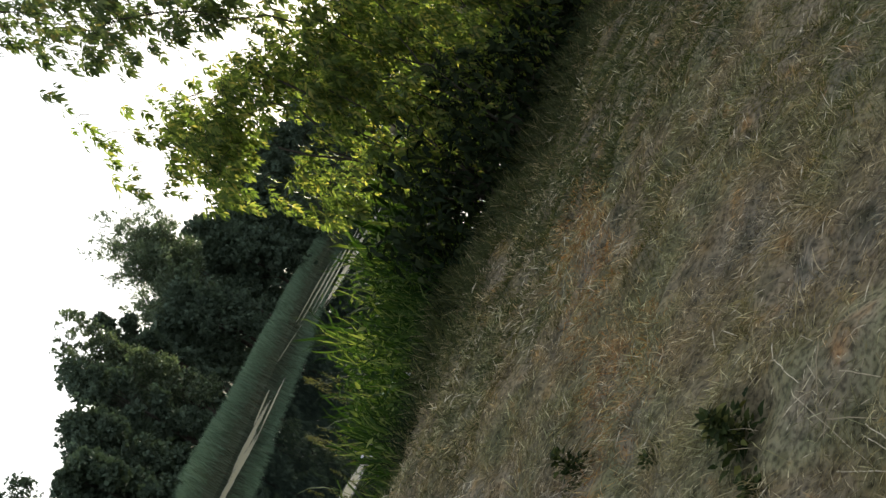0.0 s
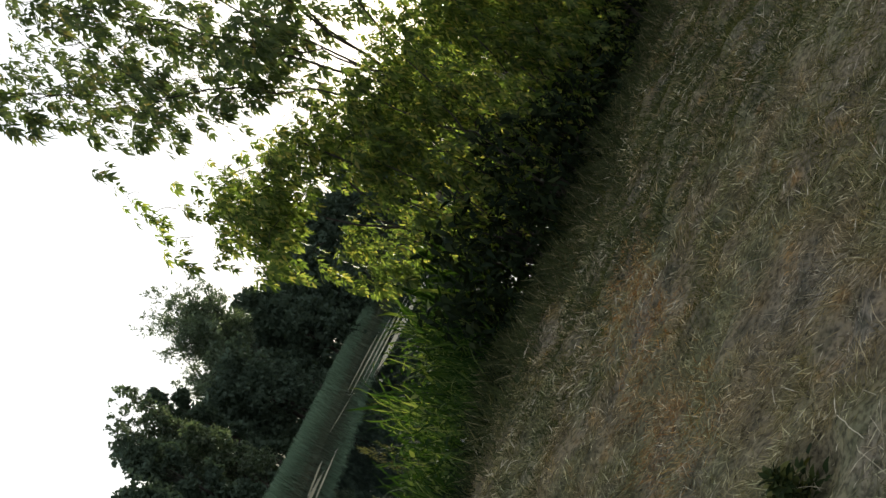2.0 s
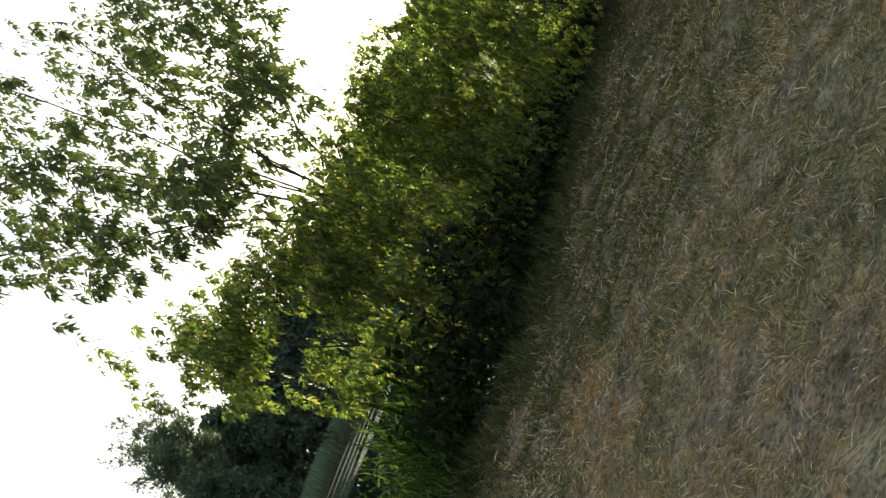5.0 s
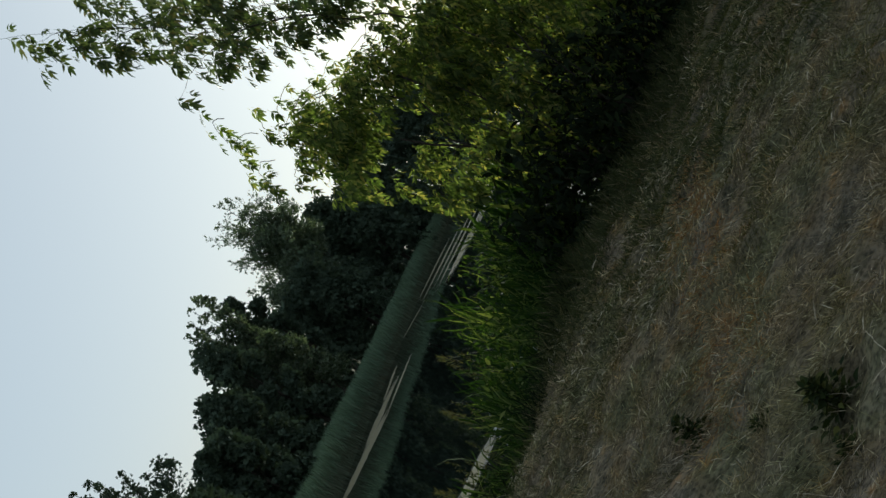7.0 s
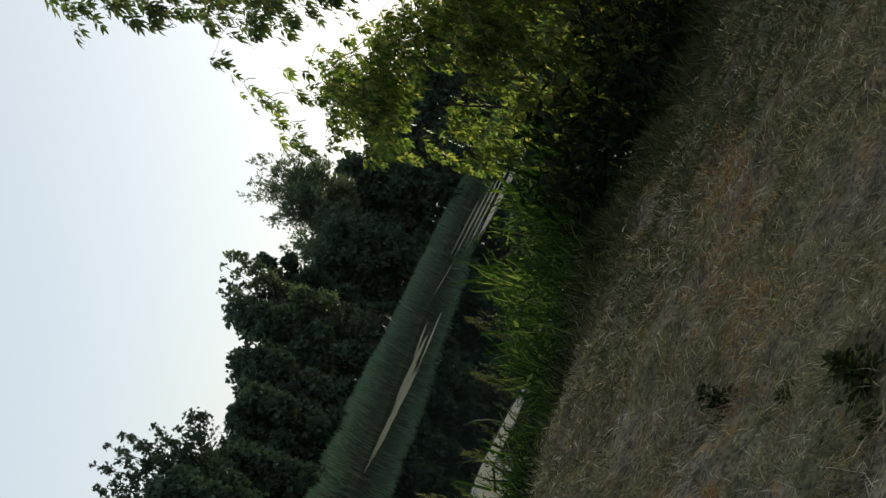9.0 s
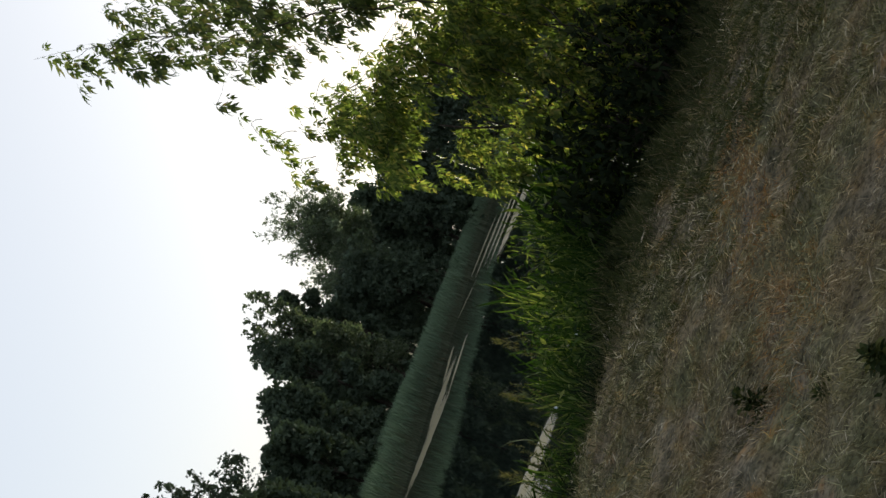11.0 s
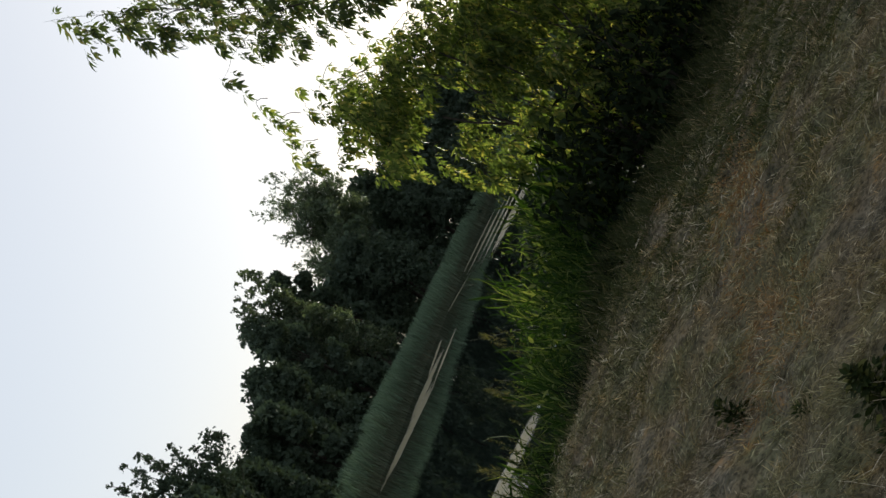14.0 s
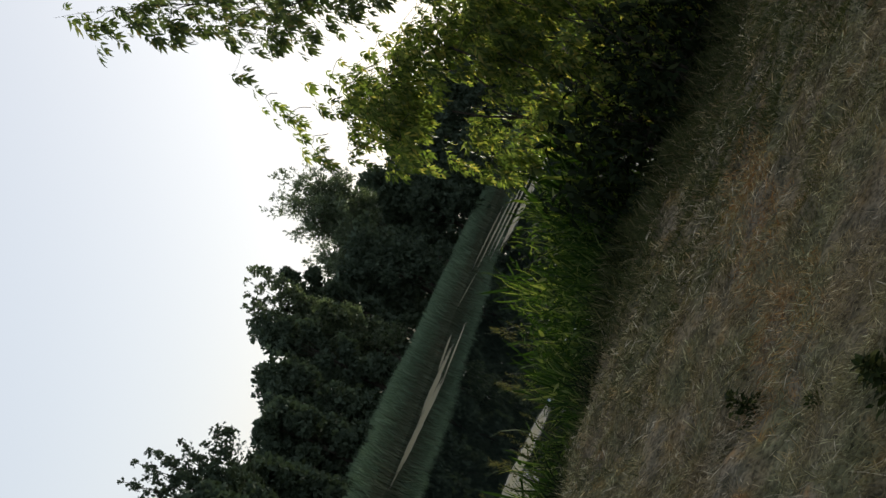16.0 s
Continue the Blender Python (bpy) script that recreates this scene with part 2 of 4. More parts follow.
def mesh_of(name, verts, tris, mat):
    """A mesh from arrays of corners and triangles."""
    me = bpy.data.meshes.new(name)
    v, f = np.asarray(verts, np.float32), np.asarray(tris, np.int32)
    me.vertices.add(len(v))
    me.vertices.foreach_set("co", v.ravel())
    me.loops.add(f.size)
    me.loops.foreach_set("vertex_index", f.ravel())
    me.polygons.add(len(f))
    me.polygons.foreach_set("loop_start", np.arange(0, f.size, 3, dtype=np.int32))
    me.polygons.foreach_set("loop_total", np.full(len(f), 3, np.int32))
    me.update(calc_edges=True)
    me.validate()
    me.materials.append(mat)
    return me


def child(name, data, parent, label="", kind=""):
    ob = new(name, data)
    ob.parent = parent
    return tagged(ob, label=label, kind=kind)


def empty(name, place, **tags):
    ob = new(name)
    ob.location = place
    ob.empty_display_size = 0.2
    return tagged(ob, **tags)


def unit(v):
    return v / np.maximum(np.linalg.norm(v, axis=-1, keepdims=True), 1e-9)


def scatter(template, places, along, normal, size, width=None):
    """Copies of a template (corners, triangles) with its x along, its z near normal."""
    tv, tf = template
    a = unit(along)
    b = unit(np.cross(normal, a))
    c = np.cross(a, b)
    s = np.asarray(size)[:, None, None]
    w = s if width is None else np.asarray(width)[:, None, None]
    v = places[:, None] + a[:, None] * tv[None, :, :1] * s + b[:, None] * tv[None, :, 1:2] * w + c[:, None] * tv[None, :, 2:] * s
    f = tf[None] + (np.arange(len(places)) * len(tv))[:, None, None]
    return v.reshape(-1, 3), f.reshape(-1, 3)


def merge(chunks):
    vs, fs, n = [], [], 0
    for v, f in chunks:
        vs.append(v)
        fs.append(f + n)
        n += len(v)
    return np.concatenate(vs), np.concatenate(fs)


STRAW = (np.array([(0, 0, 0), (0.35, 0.5, 0.045), (0.55, -0.5, 0.04), (1, 0.3, -0.02)], float), np.array([(0, 2, 1), (1, 2, 3)]))
LEAFLET = (np.array([(0, 0, 0), (0.35, 0.165, 0.05), (0.4, 0, 0), (0.35, -0.165, 0.05), (0.72, 0.095, -0.01), (0.72, -0.095, -0.01), (1, 0, -0.16)], float),
           np.array([(0, 2, 1), (0, 3, 2), (1, 2, 4), (2, 3, 5), (2, 5, 4), (4, 5, 6)]))
BLADE = (np.array([(0, 0.5, 0), (0, -0.5, 0), (0.5, 0.4, 0.03), (0.5, -0.4, 0.03), (1, 0, -0.02)], float), np.array([(0, 1, 2), (1, 3, 2), (2, 3, 4)]))
REED_BLADE = (np.array([(0, 0.5, 0), (0, -0.5, 0), (0.35, 0.5, 0.05), (0.35, -0.5, 0.05), (0.7, 0.4, 0.0), (0.7, -0.4, 0.0), (1, 0, -0.2)], float),
              np.array([(0, 1, 2), (1, 3, 2), (2, 3, 4), (3, 5, 4), (4, 5, 6)]))
CLUMP = (np.array([(0, 0, 0), (0.5, 0.3, 0.12), (0.5, -0.3, 0.1), (1, 0.02, -0.06)], float), np.array([(0, 2, 1), (1, 2, 3)]))


def fan(leaves, wide, droop=0.0):
    """Pointed two-sided blades round one twig: where each starts on it, its heading and rise in degrees, its length."""
    chunks = []
    for at, turn, rise, size in leaves:
        tv = np.array([(0, 0, 0), (0.42, wide, 0.05), (0.42, -wide, 0.05), (1, 0, -droop)], float) * size
        m = np.array(Matrix.Rotation(radians(turn), 3, "Z") @ Matrix.Rotation(radians(-rise), 3, "Y"))
        chunks.append((tv @ m.T + (at, 0, 0), np.array([(0, 2, 1), (1, 2, 3)])))
    return merge(chunks)


# a leafy twig of a far broadleaf tree, and a feathery one
TUFT = fan([(0.1, 0, 0, 0.85), (0.0, 52, 25, 0.75), (0.05, -48, -20, 0.75), (0.2, 10, 62, 0.6)], 0.38)
FEATHER = fan([(0.35, 0, 0, 0.65), (0.0, 38, 12, 0.5), (0.12, -36, -10, 0.5), (0.28, 30, -18, 0.45), (0.36, -32, 16, 0.42)], 0.22)


def compound_leaf(leaflet):
    """Five pointed leaflets on one drooping stalk, 1 long."""
    tv, tf = leaflet
    chunks = []
    for at, turn, size in ((0.52, 0, 0.52), (0.48, 30, 0.44), (0.46, -34, 0.44), (0.22, 44, 0.4), (0.26, -40, 0.4)):
        m = np.array(Matrix.Rotation(radians(turn), 3, "Z") @ Matrix.Rotation(radians(14), 3, "Y"))
        chunks.append((tv * size @ m.T + (at, 0, -0.1 * at), tf))
    stalk = np.array([(0, 0.008, 0), (0, -0.008, 0), (0.55, 0, -0.05)])
    chunks.append((stalk, np.array([(0, 1, 2)])))
    return merge(chunks)


COMPOUND = compound_leaf(LEAFLET)
SMALL_COMPOUND = compound_leaf((np.array([(0, 0, 0), (0.42, 0.17, 0.05), (0.42, -0.17, 0.05), (1, 0, -0.18)], float), np.array([(0, 2, 1), (1, 2, 3)])))


def tube(points, r0, r1, sides=6):
    """A tapered limb along points."""
    p = np.asarray(points, float)
    d = unit(np.gradient(p, axis=0))
    ref = np.where(np.abs(d[:, 2:]) > 0.9, np.array([[1.0, 0, 0]]), np.array([[0, 0, 1.0]]))
    u = unit(np.cross(d, ref))
    w = np.cross(d, u)
    r = np.linspace(r0, r1, len(p))[:, None, None]
    ang = np.linspace(0, 2 * np.pi, sides, endpoint=False)
    ring = p[:, None] + r * (u[:, None] * np.cos(ang)[None, :, None] + w[:, None] * np.sin(ang)[None, :, None])
    idx = np.arange(len(p) * sides).reshape(len(p), sides)
    a, b, c, d2 = idx[:-1], np.roll(idx[:-1], -1, 1), np.roll(idx[1:], -1, 1), idx[1:]
    f = np.concatenate([np.stack([a, b, c], -1).reshape(-1, 3), np.stack([a, c, d2], -1).reshape(-1, 3)])
    return ring.reshape(-1, 3), f


def bent(start, end, sag=0.0, steps=7, wobble=0.0):
    """Points from start to end, bowed up by sag."""
    s, e = np.asarray(start, float), np.asarray(end, float)
    t = np.linspace(0, 1, steps)[:, None]
    p = s + (e - s) * t
    p[:, 2] += sag * 4 * (t * (1 - t))[:, 0]
    p[1:-1] += rng.normal(0, 1, (steps - 2, 3)) * wobble
    return p


def bearing(az, el, far):
    """A place by its bearing from the standing point on the bank: degrees to the right, degrees up, metres."""
    a, e = radians(az), radians(el)
    return np.array((math.sin(a) * far, math.cos(a) * far, 1.6 + math.tan(e) * far))


# ---------------------------------------------------------------- terrain
FAR_Y = [-60, 10, 40, 67, 79, 88.3, 98.9, 108, 115.7, 128.8, 139.5, 146, 170, 200, 230, 245]
FAR_X = [-120, -58, -33, -22.5, -18.6, -15.6, -12.1, -9.4, -6.1, -2.2, 0.2, 2.2, 10, 28, 80, 200]
CREST_X = [-200, -16, -1.3, -0.35, 0.43, 1.2, 2.0, 3.5, 5.5, 8.0, 14, 40]
CREST_Y = [-125, -0.6, 8.6, 9.75, 10.7, 11.0, 11.2, 11.9, 13.6, 15.2, 24, 150]
WATER_Z = -2.3


def crest_s(x, y):
    """Metres past the crest of the near bank."""
    return (y - np.interp(x, CREST_X, CREST_Y)) * 0.82


def far_s(x, y):
    """Metres inland of the far waterline."""
    return (np.interp(y, FAR_Y, FAR_X) - x) * 0.9


def smooth(a, b, t):
    t = np.clip((t - a) / (b - a), 0, 1)
    return t * t * (3 - 2 * t)


def value_noise(x, y, scale, seed):
    """Smooth noise between 0 and 1 over the plan."""
    r = np.random.default_rng(seed).random((64, 64))
    u, v = np.asarray(x) / scale + 100.0, np.asarray(y) / scale + 100.0
    i, j = np.floor(u).astype(int), np.floor(v).astype(int)
    a, b = u - i, v - j
    a, b = a * a * (3 - 2 * a), b * b * (3 - 2 * b)
    g = lambda p, q: r[p % 64, q % 64]
    return (g(i, j) * (1 - a) + g(i + 1, j) * a) * (1 - b) + (g(i, j + 1) * (1 - a) + g(i + 1, j + 1) * a) * b


def height(x, y):
    s, f = crest_s(x, y), far_s(x, y)
    z = 0.03 * np.sin(x * 1.7 + 0.6 * y) * np.sin(y * 1.3) + 0.015 * np.sin(5.1 * x + 1) * np.sin(4.3 * y + x)
    x, y = np.asarray(x, float), np.asarray(y, float)
    close = smooth(16.0, 13.0, y) * smooth(14.0, 10.0, np.abs(x))
    z = z + close * (0.09 * (value_noise(x, y, 0.33, 81) - 0.5) + 0.055 * (value_noise(x, y, 0.14, 82) - 0.5) + 0.06 * (value_noise(0.35 * (x + 0.6 * y), 1.3 * (y - 0.6 * x), 0.3, 83) - 0.5))
    z = z - 3.4 * smooth(0.0, 7.5, s)
    z = z + smooth(-3.0, 4.0, f) * 2.2 * (s > 3) + smooth(3.0, 60.0, f) * 1.2 * (s > 3)
    return z


def graded(lo, hi, fine_lo, fine_hi, step, grow):
    mid = list(np.arange(fine_lo, fine_hi + step / 2, step))
    up, v, st = [], fine_hi, step
    while v < hi:
        st *= grow
        v = min(v + st, hi)
        up.append(v)
    down, v, st = [], fine_lo, step
    while v > lo:
        st *= grow
        v = max(v - st, lo)
        down.append(v)
    return np.array(down[::-1] + mid + up)


def ground():
    xs, ys = graded(-2500, 2500, -3, 7, 0.08, 1.1), graded(-2500, 2500, 2.8, 14, 0.08, 1.07)
    gx, gy = np.meshgrid(xs, ys)
    v = np.stack([gx, gy, height(gx, gy)], -1).reshape(-1, 3)
    idx = np.arange(len(v)).reshape(gx.shape)
    a, b, c, d = idx[:-1, :-1].ravel(), idx[:-1, 1:].ravel(), idx[1:, 1:].ravel(), idx[1:, :-1].ravel()
    me = mesh_of("ground", v, np.concatenate([np.stack([a, b, c], -1), np.stack([a, c, d], -1)]), M_SOIL)
    me.polygons.foreach_set("use_smooth", np.ones(len(me.polygons), bool))
    tagged(new("ground", me), "dry trodden grassy river bank sloping to the water", "ground", kind="structure")


def water():
    v = np.array([(-130, -60, WATER_Z), (220, -60, WATER_Z), (220, 250, WATER_Z), (-130, 250, WATER_Z)], float)
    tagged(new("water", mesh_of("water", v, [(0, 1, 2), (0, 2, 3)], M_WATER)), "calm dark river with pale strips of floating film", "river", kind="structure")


ground()
water()

# ---------------------------------------------------------------- near grass


def field(n, y0, y1, spread):
    """Random places over the wedge of bank in front of the standing point."""
    y = y0 + (y1 - y0) * rng.random(n) ** 0.86
    return rng.uniform(-1, 1, n) * (1.0 + spread * y) + 0.13 * y, y


def sward(name, mat, n, keep, length, width, lean, label, lift=0.0, y1=15.5):
    x, y = field(n, 3.0, y1, 0.38)
    ok = keep(x, y) & (crest_s(x, y) < 0.6)
    x, y = x[ok], y[ok]
    k = len(x)
    swirl = 6.3 * value_noise(x, y, 0.8, 5) + rng.normal(0, 1.3, k)
    up = np.clip(rng.normal(lean, 0.28, k), 0.02, 1.3)
    along = np.stack([np.cos(swirl) * np.cos(up), np.sin(swirl) * np.cos(up), np.sin(up)], -1)
    nor = rng.normal(0, 0.5, (k, 3)) + (0, 0, 1)
    far = np.clip(y / 6.0, 0.8, 1.8)
    v, f = scatter(STRAW, np.stack([x, y, height(x, y) + lift * rng.random(k)], -1), along, nor, length * rng.uniform(0.4, 1.5, k), width * far * rng.uniform(0.6, 1.4, k))
    tagged(new(name, mesh_of(name, v, f, mat)), label, "grass", kind="stuff")


green = lambda x, y: value_noise(x, y, 1.1, 11) * 0.6 + value_noise(x, y, 0.35, 12) * 0.4 + np.clip(0.2 * (x - 1.1) - 0.02 * (y - 8), -0.25, 0.46) + (0.25 + 0.2 * smooth(0.0, 2.0, x)) * smooth(-2.8, -0.2, crest_s(x, y))
rust = lambda x, y: np.exp(-(((x - 0.9 - 0.36 * (y - 7)) / 0.32) ** 2)) * smooth(4.5, 5.6, y) * (1 - smooth(8.2, 9.5, y)) * value_noise(x, y, 0.4, 21)
bare = lambda x, y: np.exp(-(((x - 0.72) / 0.3) ** 2 + ((y - 3.55) / 0.4) ** 2) * 1.2)
patchy = lambda x, y: 0.5 * value_noise(x, y, 0.22, 71) + 0.5 * value_noise(x, y, 0.09, 72)
sward("dry_grass", M_STRAW, 640000, lambda x, y: (green(x, y) < 0.48 + 0.45 * rng.random(len(x))) & (patchy(x, y) > 0.36 + 0.22 * rng.random(len(x))) & (0.95 * bare(x, y) < rng.random(len(x))) & (crest_s(x, y) < 0.2 - (0.5 + 1.2 * smooth(-0.8, 1.0, x)) * rng.random(len(x)) ** 1.4), 0.064, 0.003, 0.18, "short dry straw-coloured grass lying flat on the bank", 0.03)
sward("green_grass", M_TURF, 265000, lambda x, y: (green(x, y) > 0.50 + 0.22 * rng.random(len(x))) & (patchy(x, y) > 0.24) & (rust(x, y) < 0.2) & (bare(x, y) < 0.3), 0.065, 0.0028, 0.45, "short patches of green grass among dry straw")
sward("rusty_grass", M_STRAW_ORANGE, 140000, lambda x, y: rust(x, y) * (0.4 + value_noise(x, y, 0.13, 22)) > 0.1 + 0.3 * rng.random(len(x)), 0.07, 0.0028, 0.35, "patch of rust-orange dead grass on the bank", 0.035)


sward("grass_tufts", M_STRAW, 190000, lambda x, y: (value_noise(x, y, 0.13, 77) * 0.7 + value_noise(x, y, 0.5, 78) * 0.3 > 0.58 + 0.12 * rng.random(len(x))) & (bare(x, y) < 0.5) & (crest_s(x, y) < -0.05), 0.085, 0.0034, 0.7, "small upright tufts of dry grass on the bank")


def trodden_grass():
    """Thinner grass over the rest of the bank, out to where it fades into the turf."""
    n = 60000
    x, y = rng.normal(0.5, 4.5, n), rng.normal(2.5, 5.0, n)
    seen = (y > 3.0) & (np.abs(x - 0.13 * y) < 1.0 + 0.38 * y)
    ok = ~seen & (crest_s(x, y) < 0.5) & (patchy(x, y) > 0.2 + 0.3 * rng.random(n))
    x, y = x[ok], y[ok]
    k = len(x)
    swirl, up = rng.uniform(0, 6.28, k), np.clip(rng.normal(0.35, 0.28, k), 0.02, 1.3)
    along = np.stack([np.cos(swirl) * np.cos(up), np.sin(swirl) * np.cos(up), np.sin(up)], -1)
    v, f = scatter(STRAW, np.stack([x, y, height(x, y)], -1), along, rng.normal(0, 0.5, (k, 3)) + (0, 0, 1), rng.uniform(0.05, 0.14, k), rng.uniform(0.004, 0.009, k))
    tagged(new("trodden_grass", mesh_of("trodden_grass", v, f, M_STRAW)), "thin trodden dry grass on the bank", "grass", kind="stuff")


trodden_grass()
sward("loose_straw", M_STALK, 12000, lambda x, y: value_noise(x, y, 0.35, 31) > 0.4 + 0.2 * rng.random(len(x)), 0.1, 0.0031, 0.14, "long pale loose stalks lying on the bank", 0.06)


# ---------------------------------------------------------------- reeds and tall grass on the slope


TOP_X = [-9, -4, -2.4, -1.9, -1.0, -0.6, 0.3, 1.2, 2.2, 9]
TOP_Z = [-0.1, -0.05, 0.05, 0.0, 0.12, 0.55, 1.1, 1.25, 1.1, 1.1]


def tall_belt(name, mat, n, s0, s1, cut, width, label, x0=-7.0, x1=2.0, lean=0.16, least=0.25, cap=3.0, blade=9.0):
    """Upright blades on the slope, whose tips stay under a wavy line over the crest; three in four longer than blade are leaves high on their stems."""
    x = rng.uniform(x0, x1, n)
    s = rng.uniform(s0, s1, n)
    y = np.interp(x, CREST_X, CREST_Y) + s / 0.82
    z = height(x, y)
    ok = value_noise(x, y, 0.4, 41) > 0.4
    x, y, z, s = x[ok], y[ok], z[ok], s[ok]
    k = len(x)
    tip = np.interp(x, TOP_X, TOP_Z) + 1.0 * (value_noise(x, y, 0.35, 42) - 0.6) + 0.45 * (value_noise(x, y, 1.1, 43) - 0.6) - cut * rng.random(k) ** 0.7 - 0.25 * smooth(1.5, 0.2, s)
    ang = rng.uniform(0, 6.28, k)
    up = np.clip(np.abs(rng.normal(0, lean * 2, k)), 0, 1.1)
    along = np.stack([np.cos(ang) * np.sin(up) - 0.12, np.sin(ang) * np.sin(up), np.cos(up)], -1)
    size = np.minimum(np.maximum(tip - z, least * rng.uniform(0.5, 1.2, k)), cap * rng.uniform(0.5, 1.0, k))
    leaf = np.where(rng.random(k) < 0.75, np.minimum(size, blade * rng.uniform(0.6, 1.2, k)), size)
    v, f = scatter(REED_BLADE, np.stack([x, y, z + size - leaf], -1), along, rng.normal(0, 1, (k, 3)), leaf, width * rng.uniform(0.6, 1.3, k))
    return tagged(new(name, mesh_of(name, v, f, mat)), label, "reeds", kind="stuff")


tall_belt("bank_grass", M_REED, 8000, 0.35, 2.2, 0.4, 0.013, "lush green grass along the edge of the bank", lean=0.28, x1=1.0, blade=0.4)
tall_belt("reed_bed", M_REED, 9000, 1.2, 4.2, 1.1, 0.022, "dense green reeds on the slope beside the water", lean=0.32, x1=1.8, blade=0.45)
# added out of sight behind the shrubs, to keep low sun off their feet
tall_belt("shaded_reeds", M_REED, 15000, 1.8, 5.0, 0.9, 0.024, "unseen reeds added behind the thicket to block the low sun", lean=0.2, x0=2.9, x1=11.0)


def edge_grass():
    """Longer dull green grass that thickens towards the edge of the bank."""
    n = 145000
    x = rng.uniform(-5.5, 8.5, n)
    s = -(2.6 + 3.4 * smooth(1.0, 4.0, x)) * rng.random(n) ** 1.7 + 0.5
    y = np.interp(x, CREST_X, CREST_Y) + s / 0.82
    ok = value_noise(x, y, 0.3, 95) > 0.2 + 0.3 * rng.random(n)
    ok &= rng.random(n) < 0.1 + 0.9 * smooth(-0.6, 1.6, x)
    x, y, s = x[ok], y[ok], s[ok]
    k = len(x)
    ang, up = rng.uniform(0, 6.28, k), np.clip(rng.normal(0.75, 0.35, k), 0.05, 1.4)
    along = np.stack([np.cos(ang) * np.cos(up), np.sin(ang) * np.cos(up), np.sin(up)], -1)
    size = rng.uniform(0.06, 0.2, k) * (0.6 + 1.1 * smooth(-1.1, 0.4, s) * smooth(-2.0, 0.5, x))
    v, f = scatter(STRAW, np.stack([x, y, height(x, y)], -1), along, rng.normal(0, 0.5, (k, 3)) + (0, 0, 1), size, rng.uniform(0.004, 0.008, k))
    tagged(new("edge_grass", mesh_of("edge_grass", v, f, M_EDGE)), "longer dull green grass at the edge of the bank", "grass", kind="stuff")


edge_grass()


def bank_sedge():
    """Dense blades along the edge, in front of the reeds, coloured dark for shade there."""
    n = 5200
    x = rng.uniform(-6, 1.2, n)
    s = rng.uniform(0.05, 0.95, n)
    y = np.interp(x, CREST_X, CREST_Y) + s / 0.82
    ok = value_noise(x, y, 0.35, 33) > 0.25 + 0.2 * rng.random(n)
    x, y, s = x[ok], y[ok], s[ok]
    k = len(x)
    ang, up = rng.uniform(0, 6.28, k), np.clip(rng.normal(1.05, 0.3, k), 0.3, 1.5)
    along = np.stack([np.cos(ang) * np.cos(up), np.sin(ang) * np.cos(up), np.sin(up)], -1)
    size = rng.uniform(0.14, 0.3, k) * (0.6 + 0.7 * smooth(0.1, 0.7, s)) * (0.75 + 0.5 * smooth(-2.5, 0.8, x))
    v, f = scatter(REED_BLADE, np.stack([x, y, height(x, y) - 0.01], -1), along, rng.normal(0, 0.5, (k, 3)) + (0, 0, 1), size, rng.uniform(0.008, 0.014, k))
    tagged(new("bank_sedge", mesh_of("bank_sedge", v, f, M_SHADE_LEAF)), "dense green sedge along the edge of the bank, coloured near black for shade", "sedge", kind="stuff")


bank_sedge()
tall_belt("fringe_grass", M_STRAW, 1600, -0.6, 0.3, 0.9, 0.004, "pale dry grass fringe on the crest of the bank", x1=5.0, lean=0.4, least=0.14, cap=0.26)


def far_reeds(name, n, low, high, mat, width, label):
    """Blades along the far waterline whose roots lie between two fractions of the reed's height."""
    t = rng.random(n) ** 1.2
    y = 55 + t * 165
    back = rng.uniform(0, 5, n)
    x = np.interp(y, FAR_Y, FAR_X) + 0.6 - back
    z = np.maximum(height(x, y), WATER_Z - 0.3)
    ang = rng.uniform(0, 6.28, n)
    up = np.abs(rng.normal(0, 0.16 + 0.3 * low, n))
    along = np.stack([np.cos(ang) * np.sin(up), np.sin(ang) * np.sin(up), np.cos(up)], -1)
    crest = np.interp(y, [60, 80, 108, 122, 170], [2.5, 2.75, 2.85, 2.6, 2.5]) * (0.9 + 0.2 * value_noise(x, y, 2.2, 51))
    tall = WATER_Z + crest * (1.06 - 0.3 * rng.random(n) ** 1.3) - z
    root = rng.uniform(low, high, n)
    v, f = scatter(BLADE, np.stack([x, y, z + root * tall], -1), along, rng.normal(0, 1, (n, 3)), tall * np.minimum(1.0 - root, 0.85 - 0.4 * (low > 0)), width * rng.uniform(0.6, 1.5, n))
    tagged(new(name, mesh_of(name, v, f, mat)), label, "reeds", kind="stuff")


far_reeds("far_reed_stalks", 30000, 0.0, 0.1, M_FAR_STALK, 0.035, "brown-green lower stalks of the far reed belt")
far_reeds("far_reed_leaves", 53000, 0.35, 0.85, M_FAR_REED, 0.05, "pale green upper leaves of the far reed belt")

# ---------------------------------------------------------------- woodland on the far bank


def crown_points(lobes, n, shell=0.55):
    """Places in a union of ellipsoids (centre, radii), thick near their skins, and the way out at each."""
    lobes = [(np.asarray(c, float), np.asarray(r, float)) for c, r in lobes]
    w = np.array([r[0] * r[1] + r[1] * r[2] + r[0] * r[2] for _, r in lobes])
    pick = rng.choice(len(lobes), n, p=w / w.sum())
    d = unit(rng.normal(0, 1, (n, 3)))
    rad = (shell + (1 - shell) * rng.random(n) ** 0.9) * (1 + rng.normal(0, 0.12, n))
    c, r = np.array([l[0] for l in lobes])[pick], np.array([l[1] for l in lobes])[pick]
    return c + d * r * rad[:, None], d


